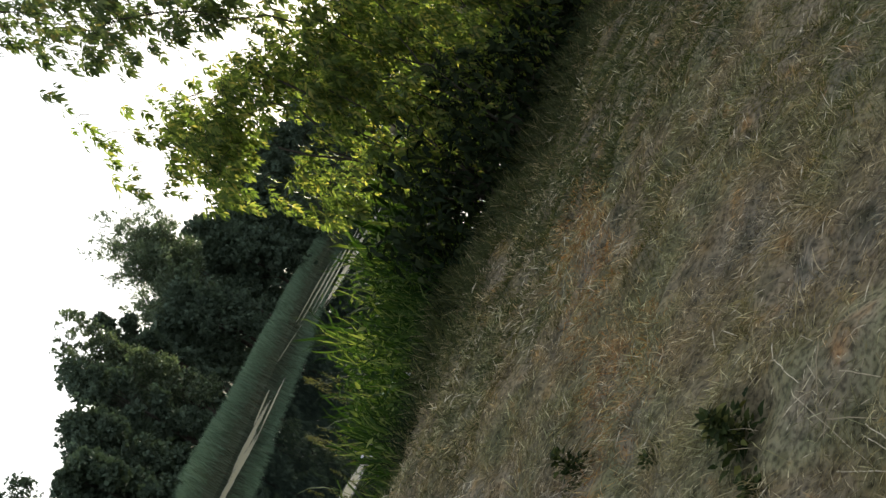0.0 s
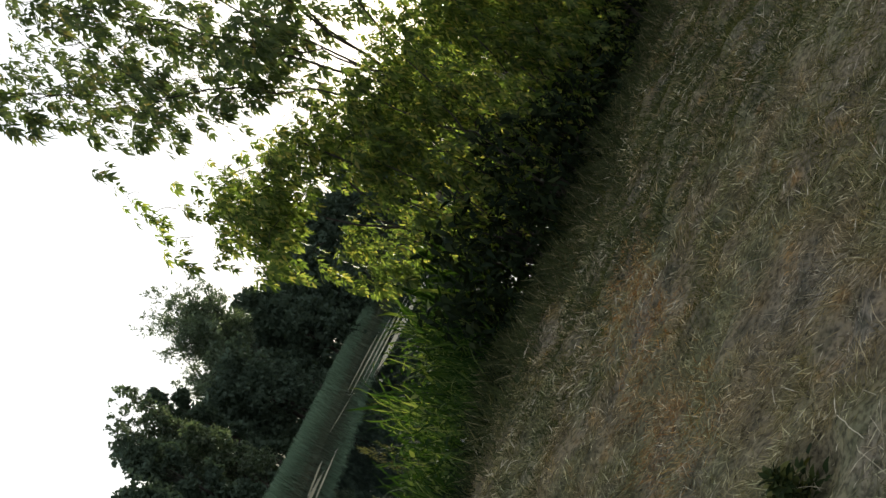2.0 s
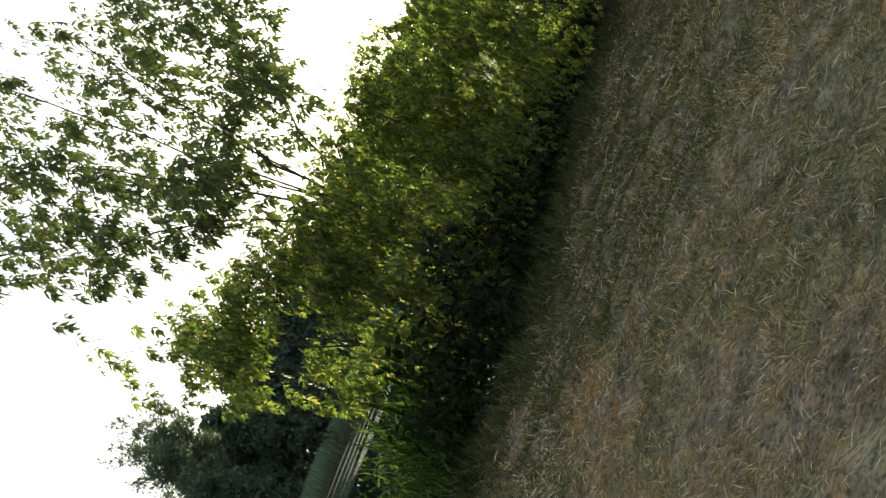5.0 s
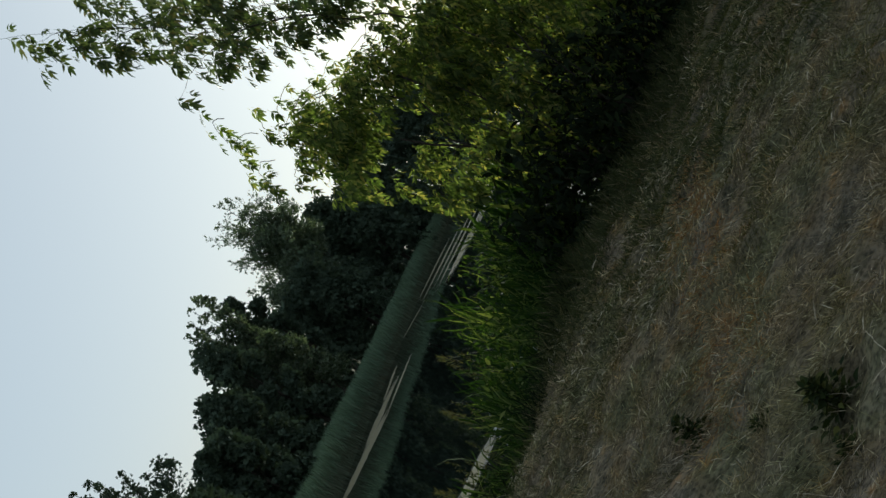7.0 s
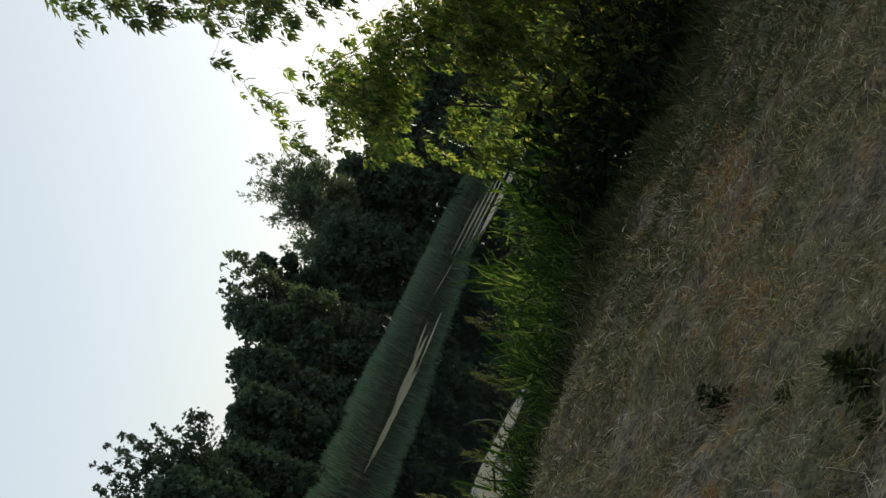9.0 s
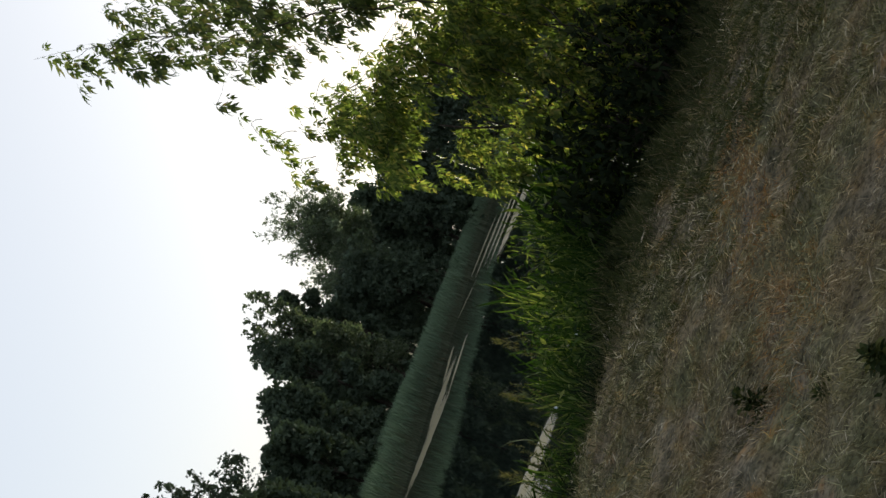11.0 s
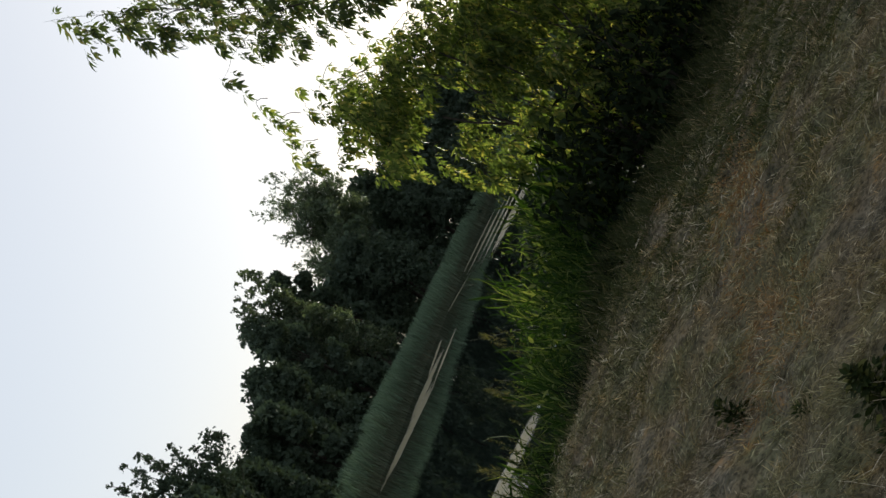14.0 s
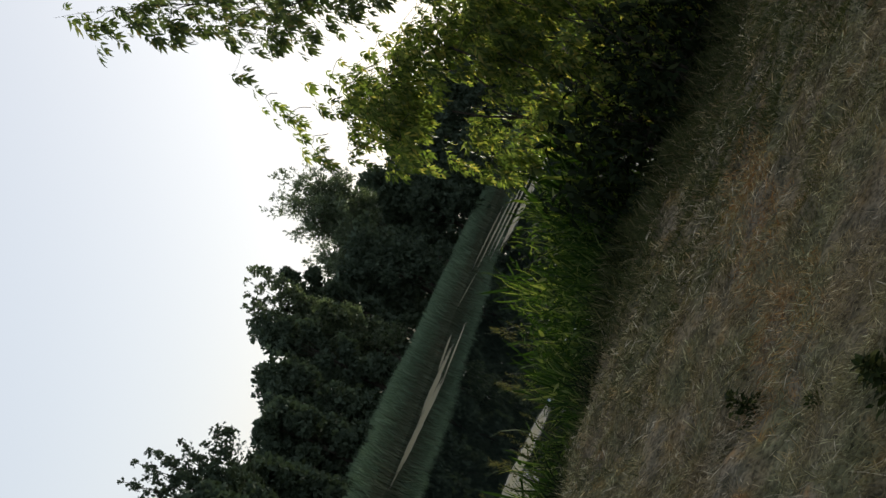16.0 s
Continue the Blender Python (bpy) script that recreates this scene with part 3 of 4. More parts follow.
def far_tree(az, top, far, wide, base_el, mat, n, label, leaf=0.34, lobes=16, airy=0.0, vase=False, boughs=(), bough=0.7, feathery=False):
    """A bank-side tree by bearing, top angle, distance and half-width in degrees; boughs are the tips of its longest limbs."""
    foot = bearing(az, 0, far)
    z0 = float(height(foot[0], foot[1]))
    ztop = 1.6 + math.tan(radians(top)) * far
    zlow = 1.6 + math.tan(radians(base_el)) * far
    half = far * math.tan(radians(wide))
    tree = empty("tree", (foot[0], foot[1], z0), label=label, category="tree", group="trees on the far bank")
    hgt, low = ztop - z0, max(zlow - z0, 0.2)
    limbs, crowns, ends = [], [], []
    mid = 0.5 * (low + hgt)
    for i in range(lobes):
        t = (i + 0.5) / lobes
        zz = low + (hgt - low) * (0.12 + (0.42 if boughs else 0.8) * t)
        reach = half * (0.55 + 0.3 * rng.random()) * math.sqrt(max(0.08, 1 - ((zz - mid * 0.85) / (hgt - mid * 0.85 + 0.5)) ** 2)) if zz > mid * 0.85 else half * 0.75
        if vase:
            reach = half * (0.35 + 0.75 * t) * rng.uniform(0.5, 1.2)
        a = 2.4 * i + rng.random()
        c = np.array([math.cos(a) * reach * 0.75, math.sin(a) * reach * 0.75, zz])
        r = half * rng.uniform(0.26, 0.42) * (0.85 if vase else 1.0)
        crowns.append((c, (r, r, min(r * rng.uniform(0.9, 1.6), max(hgt - zz, 0.5)))))
        for _ in range(3):
            k = c + unit(rng.normal(0, 1, 3)) * r * 0.85
            q = r * rng.uniform(0.25, 0.55)
            crowns.append((k, (q, q, min(q * rng.uniform(0.7, 1.5), max(hgt - k[2], 0.4)))))
        limbs.append(tube(bent((0, 0, zz * 0.45), c, 0.3, 6, 0.1), 0.003 * hgt, 0.02))
    for b_az, b_el in boughs:
        for step in range(3):
            tip = bearing(b_az + step * rng.normal(0, 0.3), b_el - step * rng.uniform(0.25, 0.8), far) - np.array((foot[0], foot[1], z0))
            tip = tip + np.array((0, 1, 0)) * step * rng.normal(0, half * 0.5)
            root = np.array((tip[0] * 0.2, tip[1] * 0.2, low + (min(tip[2], hgt) - low) * 0.42))
            line = bent(root, tip, -0.08, 9, 0.05)
            limbs.append(tube(line, 0.0022 * hgt, 0.02))
            for q, at in enumerate(line):
                r = bough * (1.3 - 0.75 * q / 8) * rng.uniform(0.8, 1.2)
                ends.append((at + rng.normal(0, 0.35 * bough, 3) * (q < 8), (r, r, r)))
    if not boughs:
        crowns.append((np.array([0, 0, hgt - half * 0.32]), (half * 0.42, half * 0.42, half * 0.34)))
    trunk = tube(bent((0, 0, -0.3), (0.2, 0, hgt * 0.7), 0, 7, 0.1), 0.018 * hgt, 0.04, 8)
    child("trunk", mesh_of("trunk", *merge([trunk] + limbs), M_BARK), tree)
    n = int(n * (0.9 if boughs else 0.58))
    rim = 8 * n // 10
    p, d = crown_points(crowns, n - rim if ends else n, 0.15 + airy)
    if ends:
        p2, d2 = crown_points(ends, rim, 0.1)
        p, d = np.concatenate([p, p2]), np.concatenate([d, d2])
    out = unit(d * 0.8 + rng.normal(0, 0.7, (n, 3)) + (0, 0, 0.25))
    v, f = scatter(FEATHER if feathery else TUFT, p, out, unit(d + rng.normal(0, 0.6, (n, 3))), leaf * 1.25 * rng.uniform(0.6, 1.4, n))
    child("crown", mesh_of("crown", v, f, mat), tree)
    return tree


DARK = "dark green broadleaf tree on the far river bank"
far_tree(-15.3, 8.6, 80, 2.7, 1.0, M_FAR_LEAF, 22500, "open-crowned dark green tree with lobed outline", 0.15, 9, 0.0, True,
         [(-16.3, 8.3), (-17.1, 7.7), (-15.3, 8.2), (-14.6, 7.9), (-14.5, 6.9), (-13.6, 6.8), (-13.2, 5.7), (-13.1, 4.9), (-16.95, 6.36)], 0.5)
far_tree(-16.5, 5.6, 76, 2.8, -1.5, M_FAR_LEAF, 7000, DARK)
far_tree(-19.5, 6.4, 70, 3.2, -1.5, M_FAR_LEAF, 7000, DARK)
far_tree(-13.6, 3.6, 86, 1.9, -1.5, M_FAR_LEAF, 8000, DARK)
far_tree(-11.0, 4.1, 95, 1.9, -1.3, M_FAR_LEAF, 8000, DARK)
far_tree(-9.3, 5.25, 104, 2.0, -1.2, M_FAR_LEAF, 8000, DARK)
far_tree(-7.2, 6.4, 112, 1.5, -1.2, M_FAR_LEAF, 7500, DARK)
far_tree(-5.7, 7.5, 118, 1.6, -1.0, M_WILLOW_LEAF, 16000, "tall grey-green bank tree with ragged leafy top", 0.26, 16, 0.0, False,
         [(-5.6, 7.48), (-6.69, 7.04), (-7.33, 6.56), (-4.8, 7.2), (-5.0, 7.6), (-6.2, 7.2), (-6.9, 6.8), (-7.7, 6.1), (-6.6, 6.2)], 0.8)
far_tree(-4.55, 6.35, 124, 1.0, -1.0, M_FAR_LEAF, 6500, DARK)
far_tree(-0.7, 8.5, 146, 1.75, 3.2, M_WILLOW_LEAF, 22000, "tall feathery grey-green tree above the woodland", 0.36, 10, 0.2, True,
         [(-3.1, 5.0), (-0.9, 6.6), (-2.25, 8.29), (-1.5, 8.2), (-0.63, 8.54), (0.0, 7.88), (0.48, 7.53), (0.25, 6.53), (0.13, 5.29), (-2.74, 6.81)], 1.0, True)
far_tree(-2.2, 5.4, 143, 1.5, 2.6, M_WILLOW_LEAF, 12000, "thin-crowned grey-green tree with sky showing through", 0.34, 7, 0.3, True,
         [(-3.5, 5.5), (-3.1, 4.9), (-2.7, 4.6), (-1.5, 4.9), (-1.0, 5.5), (-0.5, 5.8), (-0.2, 5.1), (-2.0, 4.5)], 0.85, True)
far_tree(-1.9, 4.15, 138, 2.4, -0.8, M_FAR_LEAF, 9000, DARK)
far_tree(1.2, 4.9, 158, 2.0, -0.8, M_FAR_LEAF, 9000, DARK, 0.45)
far_tree(3.6, 4.4, 176, 2.2, -0.8, M_FAR_LEAF, 9000, DARK, 0.5)
far_tree(6.4, 4.3, 196, 2.4, -0.8, M_FAR_LEAF, 8000, DARK, 0.55)
far_tree(9.6, 4.0, 215, 2.6, -0.8, M_FAR_LEAF, 7000, DARK, 0.6)
far_tree(13.5, 3.8, 235, 3.0, -0.8, M_FAR_LEAF, 6000, DARK, 0.7)


def backwoods():
    """The closed wood behind the first row of trees."""
    n = 66000
    az = rng.uniform(-30, 40, n)
    far = np.interp(az, [-30, -16, -9, -4, 0, 4, 15, 40], [66, 84, 112, 134, 158, 195, 250, 260]) + rng.uniform(0, 14, n)
    top = np.interp(az, [-30, -19, -15, -12, -9.3, -7, -5, -3, -1, 1.5, 4, 40], [5.5, 5.0, 4.2, 2.9, 3.6, 4.4, 4.6, 3.6, 3.9, 3.9, 3.5, 3.2])
    top = top + 0.7 * (value_noise(az, far * 0.02, 1.2, 61) - 0.5)
    el = -1.6 + (top + 1.6) * rng.random(n) ** 0.8
    a, e = np.radians(az), np.radians(el)
    p = np.stack([np.sin(a) * far, np.cos(a) * far, 1.6 + np.tan(e) * far], -1)
    out = unit(rng.normal(0, 0.8, (n, 3)) + np.stack([-np.sin(a), -np.cos(a), 0 * a - 0.3], -1))
    v, f = scatter(CLUMP, p, unit(rng.normal(0, 1, (n, 3))), out, rng.uniform(0.55, 1.1, n) * np.clip(far / 120, 0.8, 1.6))
    tagged(new("woodland", mesh_of("woodland", v, f, M_FAR_LEAF)), "closed dark wood behind the bank trees", "woods", kind="stuff")


backwoods()

# ---------------------------------------------------------------- shrub thicket on the crest


def leaf_cloud(p, d, size, template, droop=0.7):
    n = len(p)
    along = unit(d * 0.6 + rng.normal(0, 0.4, (n, 3)) + (0, 0, -droop * 1.5))
    nor = unit(rng.normal(0, 0.5, (n, 3)) + (0, 0, 1) + d * 0.4)
    return scatter(template, p, along, nor, size * rng.uniform(0.65, 1.25, n))


def single_leaves(parent, p, d, size, mat, many, droop=0.7):
    """Leaves that can be picked out one by one, all on one mesh."""
    me = mesh_of("leaf", *COMPOUND, mat)
    for i in rng.choice(len(p), min(many, len(p)), replace=False):
        a = unit(d[i] * 0.6 + rng.normal(0, 0.4, 3) + (0, 0, -droop * 1.5))
        b = unit(np.cross(unit(rng.normal(0, 0.5, 3) + (0, 0, 1) + d[i] * 0.4), a))
        c = np.cross(a, b)
        k = size * rng.uniform(0.7, 1.3)
        ob = child("leaf", me, parent)
        ob.matrix_basis = Matrix(np.vstack([np.stack([a * k, b * k, c * k, p[i]], 1), [0, 0, 0, 1]]).tolist())


def shrub(az, far, top, half, n, label, skirt=0.0):
    foot = bearing(az, 0, far)
    z0 = float(height(foot[0], foot[1]))
    bush = empty("shrub", (foot[0], foot[1], z0), label=label, category="shrub", group="thicket on the bank")
    hgt = 1.6 + math.tan(radians(top)) * far - z0
    lobes = []
    for i in range(16):
        a, t = 2.4 * i, (i + 0.5) / 16
        zz = hgt * (0.1 + 0.77 * t)
        r = half * (0.42 - 0.1 * t) * rng.uniform(0.8, 1.2)
        c = np.array([math.cos(a) * half * 0.62 * (1 - 0.3 * t), math.sin(a) * half * (0.34 - 0.2 * t), zz])
        lobes.append((c, (r, r * (0.7 - 0.25 * t), min(r * 0.9, hgt - zz + 0.05))))
        stem = tube(bent((rng.normal(0, 0.12), rng.normal(0, 0.12), -0.1), c, 0.15, 6, 0.04), 0.016, 0.006, 5)
        child("stem", mesh_of("stem", *stem, M_BARK), bush)
    p, d = crown_points(lobes, n, 0.3)
    keep = p[:, 2] > 0.05 + skirt * hgt * rng.uniform(0.4, 1.6, len(p)) * (0.4 + 0.9 * value_noise(p[:, 0] + foot[0], p[:, 1] + foot[1], 0.5, 81))
    p, d = p[keep], d[keep]
    child("foliage", mesh_of("foliage", *leaf_cloud(p, d, 0.175, SMALL_COMPOUND, 1.0), M_BUSH), bush, kind="stuff")
    front = (p[:, 1] < 0) & (p[:, 2] > 0.3 * hgt)
    single_leaves(bush, p[front], d[front], 0.19, M_BUSH, 110, 1.0)
    return bush


THICK = "dense leafy green shrub, backlit yellow-green, on the bank crest"
shrub(9.4, 12.5, 4.2, 0.6, 900, THICK, 0.35)
shrub(12.0, 12.7, 6.2, 1.0, 1700, THICK, 0.36)
shrub(15.0, 13.6, 6.1, 1.35, 2400, THICK, 0.38)
shrub(17.6, 14.0, 5.9, 1.15, 1800, THICK, 0.28)
shrub(20.0, 14.6, 5.6, 1.45, 3500, THICK, 0.26)
shrub(25.5, 15.6, 5.6, 1.6, 3700, THICK, 0.28)
shrub(31.0, 16.5, 6.2, 1.8, 3600, THICK, 0.28)


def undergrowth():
    """Nettles and low leaves at the foot of the thicket, its shade put into their colour."""
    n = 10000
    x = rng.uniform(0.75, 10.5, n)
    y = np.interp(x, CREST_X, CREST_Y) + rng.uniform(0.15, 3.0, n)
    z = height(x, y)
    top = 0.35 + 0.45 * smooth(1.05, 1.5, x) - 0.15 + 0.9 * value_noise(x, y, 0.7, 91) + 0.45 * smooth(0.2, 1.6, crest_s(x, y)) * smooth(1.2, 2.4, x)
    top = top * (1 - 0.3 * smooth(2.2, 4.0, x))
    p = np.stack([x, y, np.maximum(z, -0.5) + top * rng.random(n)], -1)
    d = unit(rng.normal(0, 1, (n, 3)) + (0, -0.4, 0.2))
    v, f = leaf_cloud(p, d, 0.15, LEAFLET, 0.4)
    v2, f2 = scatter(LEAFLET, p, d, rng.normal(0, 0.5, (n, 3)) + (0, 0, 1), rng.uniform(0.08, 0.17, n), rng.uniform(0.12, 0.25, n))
    tagged(new("undergrowth", mesh_of("undergrowth", *merge([(v, f), (v2, f2)]), M_SHADE_LEAF)), "nettles and low leaves under the thicket, coloured near black for shade", "undergrowth", kind="stuff")


undergrowth()


def bank_herbs():
    """Leafy herbs between the reeds on the slope."""
    n = 5000
    x = rng.uniform(-6, 0.9, n)
    s = rng.uniform(0.5, 3.6, n)
    y = np.interp(x, CREST_X, CREST_Y) + s / 0.82
    z = height(x, y)
    top = np.interp(x, TOP_X, TOP_Z) - 0.15 + 0.7 * (value_noise(x, y, 0.3, 42) - 0.75) - 0.2 * smooth(1.5, 0.3, s)
    p = np.stack([x, y, z + np.maximum(top - z, 0.1) * np.sqrt(rng.random(n))], -1)
    d = unit(rng.normal(0, 1, (n, 3)) + (0, -0.2, 0.5))
    v, f = scatter(LEAFLET, p, d, rng.normal(0, 0.6, (n, 3)) + (0, 0, 1), rng.uniform(0.05, 0.14, n), rng.uniform(0.06, 0.14, n))
    tagged(new("bank_herbs", mesh_of("bank_herbs", v, f, M_REED)), "leafy green herbs between reeds on the bank slope", "herbs", kind="stuff")


bank_herbs()

# ---------------------------------------------------------------- tree over the thicket


def spray(line, m, wide):
    """Places for m leaves along a twig, thickest towards its tip, and the way each one points."""
    t = 1 - rng.random(m) ** 1.1 * 0.8
    t[:3] = 1.0, 0.96, 0.9
    at = np.stack([np.interp(t, np.linspace(0, 1, len(line)), line[:, i]) for i in range(3)], -1)
    side = unit(rng.normal(0, 1, (m, 3)))
    return at + side * ((wide + 0.2 * (1 - t)) * rng.random(m))[:, None], side * 0.6 + unit(line[-1] - line[0]) * 0.5


def bank_tree():
    foot = bearing(13.0, 0, 13.6)
    z0 = float(height(foot[0], foot[1]))
    o = np.array((foot[0], foot[1], z0))
    tree = empty("maple_tree", tuple(o), label="slender tree with drooping pointed compound leaves above the thicket", category="tree")
    fork = bearing(13.0, 1.3, 13.6) - o
    child("trunk", mesh_of("trunk", *tube(bent((0.1, 0, -0.2), fork, 0, 6, 0.02), 0.10, 0.075, 9), M_BARK), tree)
    limbs = [((14.2, 11.0, 13.2), 0.03), ((18.5, 10.0, 13.4), 0.024), ((12.0, 7.4, 12.8), 0.022), ((10.0, 14.0, 13.0), 0.026), ((15.5, 17.0, 13.6), 0.02), ((7.5, 11.0, 12.6), 0.02), ((12.0, 18.5, 13.4), 0.02)]
    tips, sprays = [], []
    for (az, el, far), r in limbs:
        end = bearing(az, el, far) - o
        line = bent(fork, end, 0.12, 8, 0.03)
        child("limb", mesh_of("limb", *tube(line, r * 0.65, 0.008, 7), M_BARK), tree)
        tips.append(line)
    # twig tips: bearing, height angle, distance
    rim = [(1.6, 19.8, 12.2), (2.0, 18.5, 12.3), (1.7, 17.7, 12.2), (2.8, 15.8, 12.3), (3.2, 15.0, 12.4), (4.8, 12.9, 12.5), (2.9, 11.7, 12.4), (4.9, 10.8, 12.5), (5.5, 9.7, 12.6), (6.8, 8.8, 12.7), (8.0, 8.3, 12.8),
           (9.4, 7.6, 12.9), (13.3, 20.4, 13.2), (14.9, 18.4, 13.4), (15.4, 16.8, 13.4), (17.7, 15.2, 13.6), (20.3, 15.1, 13.8), (21.6, 12.0, 13.8), (21.1, 9.1, 13.6), (5.0, 17.9, 12.5), (8.2, 20.3, 12.8), (11.0, 20.4, 13.0)]
    inner = []
    while len(inner) < 160:
        a, e = rng.uniform(2.0, 21.5), rng.uniform(7.5, 21.0)
        if np.interp(e, [8, 9.5, 11, 13, 15, 17, 19, 24], [9.0, 6.0, 5.2, 5.0, 3.8, 3.0, 2.6, 4.5]) < a < np.interp(e, [8, 12, 15, 17, 20, 24], [21, 21, 19.5, 15.2, 13, 10.5]) and e < np.interp(a, [2, 5, 7, 9, 12, 16], [18.3, 17.5, 18.4, 19.9, 20.1, 18.8]):
            inner.append((a, e, rng.uniform(12.2, 15.0)))
    while len(inner) < 195:
        inner.append((rng.uniform(9, 17.5), rng.uniform(5.6, 9.4), rng.uniform(12.6, 14.6)))
    places, ways = [], []
    allpts = np.concatenate(tips)
    for k, b in enumerate(rim + inner):
        end = bearing(b[0], b[1] + (0.7 if k < len(rim) else 0.3), b[2]) - o
        near = allpts[np.argmin(np.linalg.norm(allpts - (end * 0.82 + fork * 0.18), axis=1))]
        line = bent(near, end, 0.1 + 0.05 * rng.random(), 9, 0.012)
        allpts = np.concatenate([allpts, line[3:7]])
        child("twig", mesh_of("twig", *tube(line, 0.0045, 0.0015, 5), M_BARK), tree)
        p, d = spray(line, 15 if k < len(rim) else 13, 0.09 if k < len(rim) else 0.36)
        places.append(p)
        ways.append(d)
    p, d = np.concatenate(places), np.concatenate(ways)
    v, f = leaf_cloud(p, d, 0.225, COMPOUND, 1.0)
    child("foliage", mesh_of("foliage", v, f, M_LEAF), tree, kind="stuff")
    single_leaves(tree, p, d, 0.25, M_LEAF, 280, 1.1)


def drooping_shrub():
    foot = bearing(9.0, 0, 12.9)
    o = np.array((foot[0], foot[1], float(height(foot[0], foot[1]))))
    bush = empty("shrub", tuple(o), label="leaning leafy shrub with drooping sunlit yellow-green sprays over the reeds", category="shrub", group="thicket on the bank")
    for az, el in ((7.5, 4.0), (6.0, 2.5), (8.5, 5.0), (7.0, 0.5), (9.5, 3.0), (6.5, -1.0)):
        child("stem", mesh_of("stem", *tube(bent((rng.normal(0, 0.1), rng.normal(0, 0.1), -0.1), bearing(az, el, 12.7) - o, 0.15, 8, 0.03), 0.028, 0.01, 6), M_BARK), bush)
    low = [(2.0, 9.5, 12.1), (1.7, 8.5, 12.1), (1.0, 6.9, 12.1), (3.3, 7.9, 12.3), (1.8, 5.5, 12.2), (2.2, 3.5, 12.2), (2.8, 2.2, 12.3), (3.7, 1.0, 12.4), (3.5, -0.1, 12.4), (4.2, -0.9, 12.5), (5.0, -1.9, 12.5)]
    while len(low) < 110:
        a, e = rng.uniform(2.2, 10.5), rng.uniform(-2.2, 8.0)
        if np.interp(a, [2.2, 3.5, 5, 6.5, 8, 10.5], [3.4, 2.6, 2.6, 1.4, 0.2, 0.4]) < e < np.interp(a, [2.2, 3, 4.4, 5.4, 6.6, 8.4, 10.5], [6.0, 7.3, 7.3, 6.2, 6.2, 5.5, 5.2]) and abs(e - np.interp(a, [3.4, 4.4, 6, 7.2], [2.0, 2.5, 2.0, 0.7])) > np.interp(a, [3, 4, 6.8, 7.8], [0.2, 1.1, 1.1, 0.0]):
            low.append((a, e, rng.uniform(12.3, 14.2)))
    while len(low) < 122:
        a, e = rng.uniform(3.8, 6.0), rng.uniform(-1.9, 1.1)
        low.append((a, e, rng.uniform(12.1, 13.0)))
    while len(low) < 132:
        a = rng.uniform(2.8, 6.0)
        low.append((a, rng.uniform(np.interp(a, [1.9, 3.0, 6.0], [4.4, 3.4, 4.0]), np.interp(a, [1.9, 3.0, 6.0], [5.8, 7.2, 6.2])), rng.uniform(12.3, 13.4)))
    places, ways = [], []
    for k, (az, el, far) in enumerate(low):
        end = bearing(az + 0.2, el + 0.2, far) - o
        near = bearing(az + (1.3 if k < 11 else 2.6) + rng.normal(0, 0.3), el + 0.2 + rng.normal(0, 0.5), far + 0.4) - o
        line = bent(near, end, 0.1 + 0.05 * rng.random(), 9, 0.01)
        child("twig", mesh_of("twig", *tube(line, 0.0045, 0.002, 5), M_BARK), bush)
        p, d = spray(line, 10, 0.1) if k < 11 else spray(line, 15, 0.15)
        places.append(p)
        ways.append(d)
    p, d = np.concatenate(places), np.concatenate(ways)
    v, f = leaf_cloud(p, d, 0.2, COMPOUND, 1.1)
    child("foliage", mesh_of("foliage", v, f, M_BUSH), bush, kind="stuff")
    single_leaves(bush, p, d, 0.21, M_BUSH, 280, 1.1)


bank_tree()
drooping_shrub()

# ---------------------------------------------------------------- weeds on the turf


def weed(x, y, spread, tall, n, label):
    """A bushy low plant: small broad leaves on a few branching stems."""
    z = float(height(np.array(x), np.array(y)))
    plant = empty("weed", (x, y, z), label=label, category="weed", group="weeds in the grass")
    for i in range(5):
        a = 1.3 * i + rng.random()
        tip = np.array((math.cos(a) * spread * 0.6, math.sin(a) * spread * 0.6, tall * rng.uniform(0.7, 1.05)))
        child("stem", mesh_of("stem", *tube(bent((0, 0, -0.01), tip, 0.01, 6, 0.004), 0.0025, 0.0012, 5), M_WEED), plant)
    for i in range(n):
        a = 2.4 * i + rng.random()
        up = rng.uniform(-0.2, 0.9)
        ln = spread * rng.uniform(0.3, 0.62)
        q = rng.random() ** 1.5
        at = spread * (1 - 0.8 * q) * abs(rng.normal(0, 0.55)) * (0.75 + 0.5 * math.cos(a - 0.6) ** 2)
        along = np.array([[math.cos(a) * math.cos(up), math.sin(a) * math.cos(up), math.sin(up)]])
        v, f = scatter(LEAFLET, np.array([[at * math.cos(a), at * math.sin(a), 0.01 + tall * q]]), along, np.array([[0, 0, 1.0]]) + rng.normal(0, 0.4, 3), np.array([ln]), np.array([ln * 1.7]))
        child("leaf", mesh_of("leaf", v, f, M_WEED), plant)
    return plant


weed(-0.02, 5.66, 0.09, 0.17, 150, "low dark green bushy weed in dry grass")
weed(0.3, 4.13, 0.1, 0.15, 190, "dark green bushy weed among dry stalks")
weed(0.17, 3.94, 0.07, 0.06, 60, "small dark green weed beside a bushier one")
weed(0.13, 4.68, 0.06, 0.05, 36, "faded small green weed in the turf")


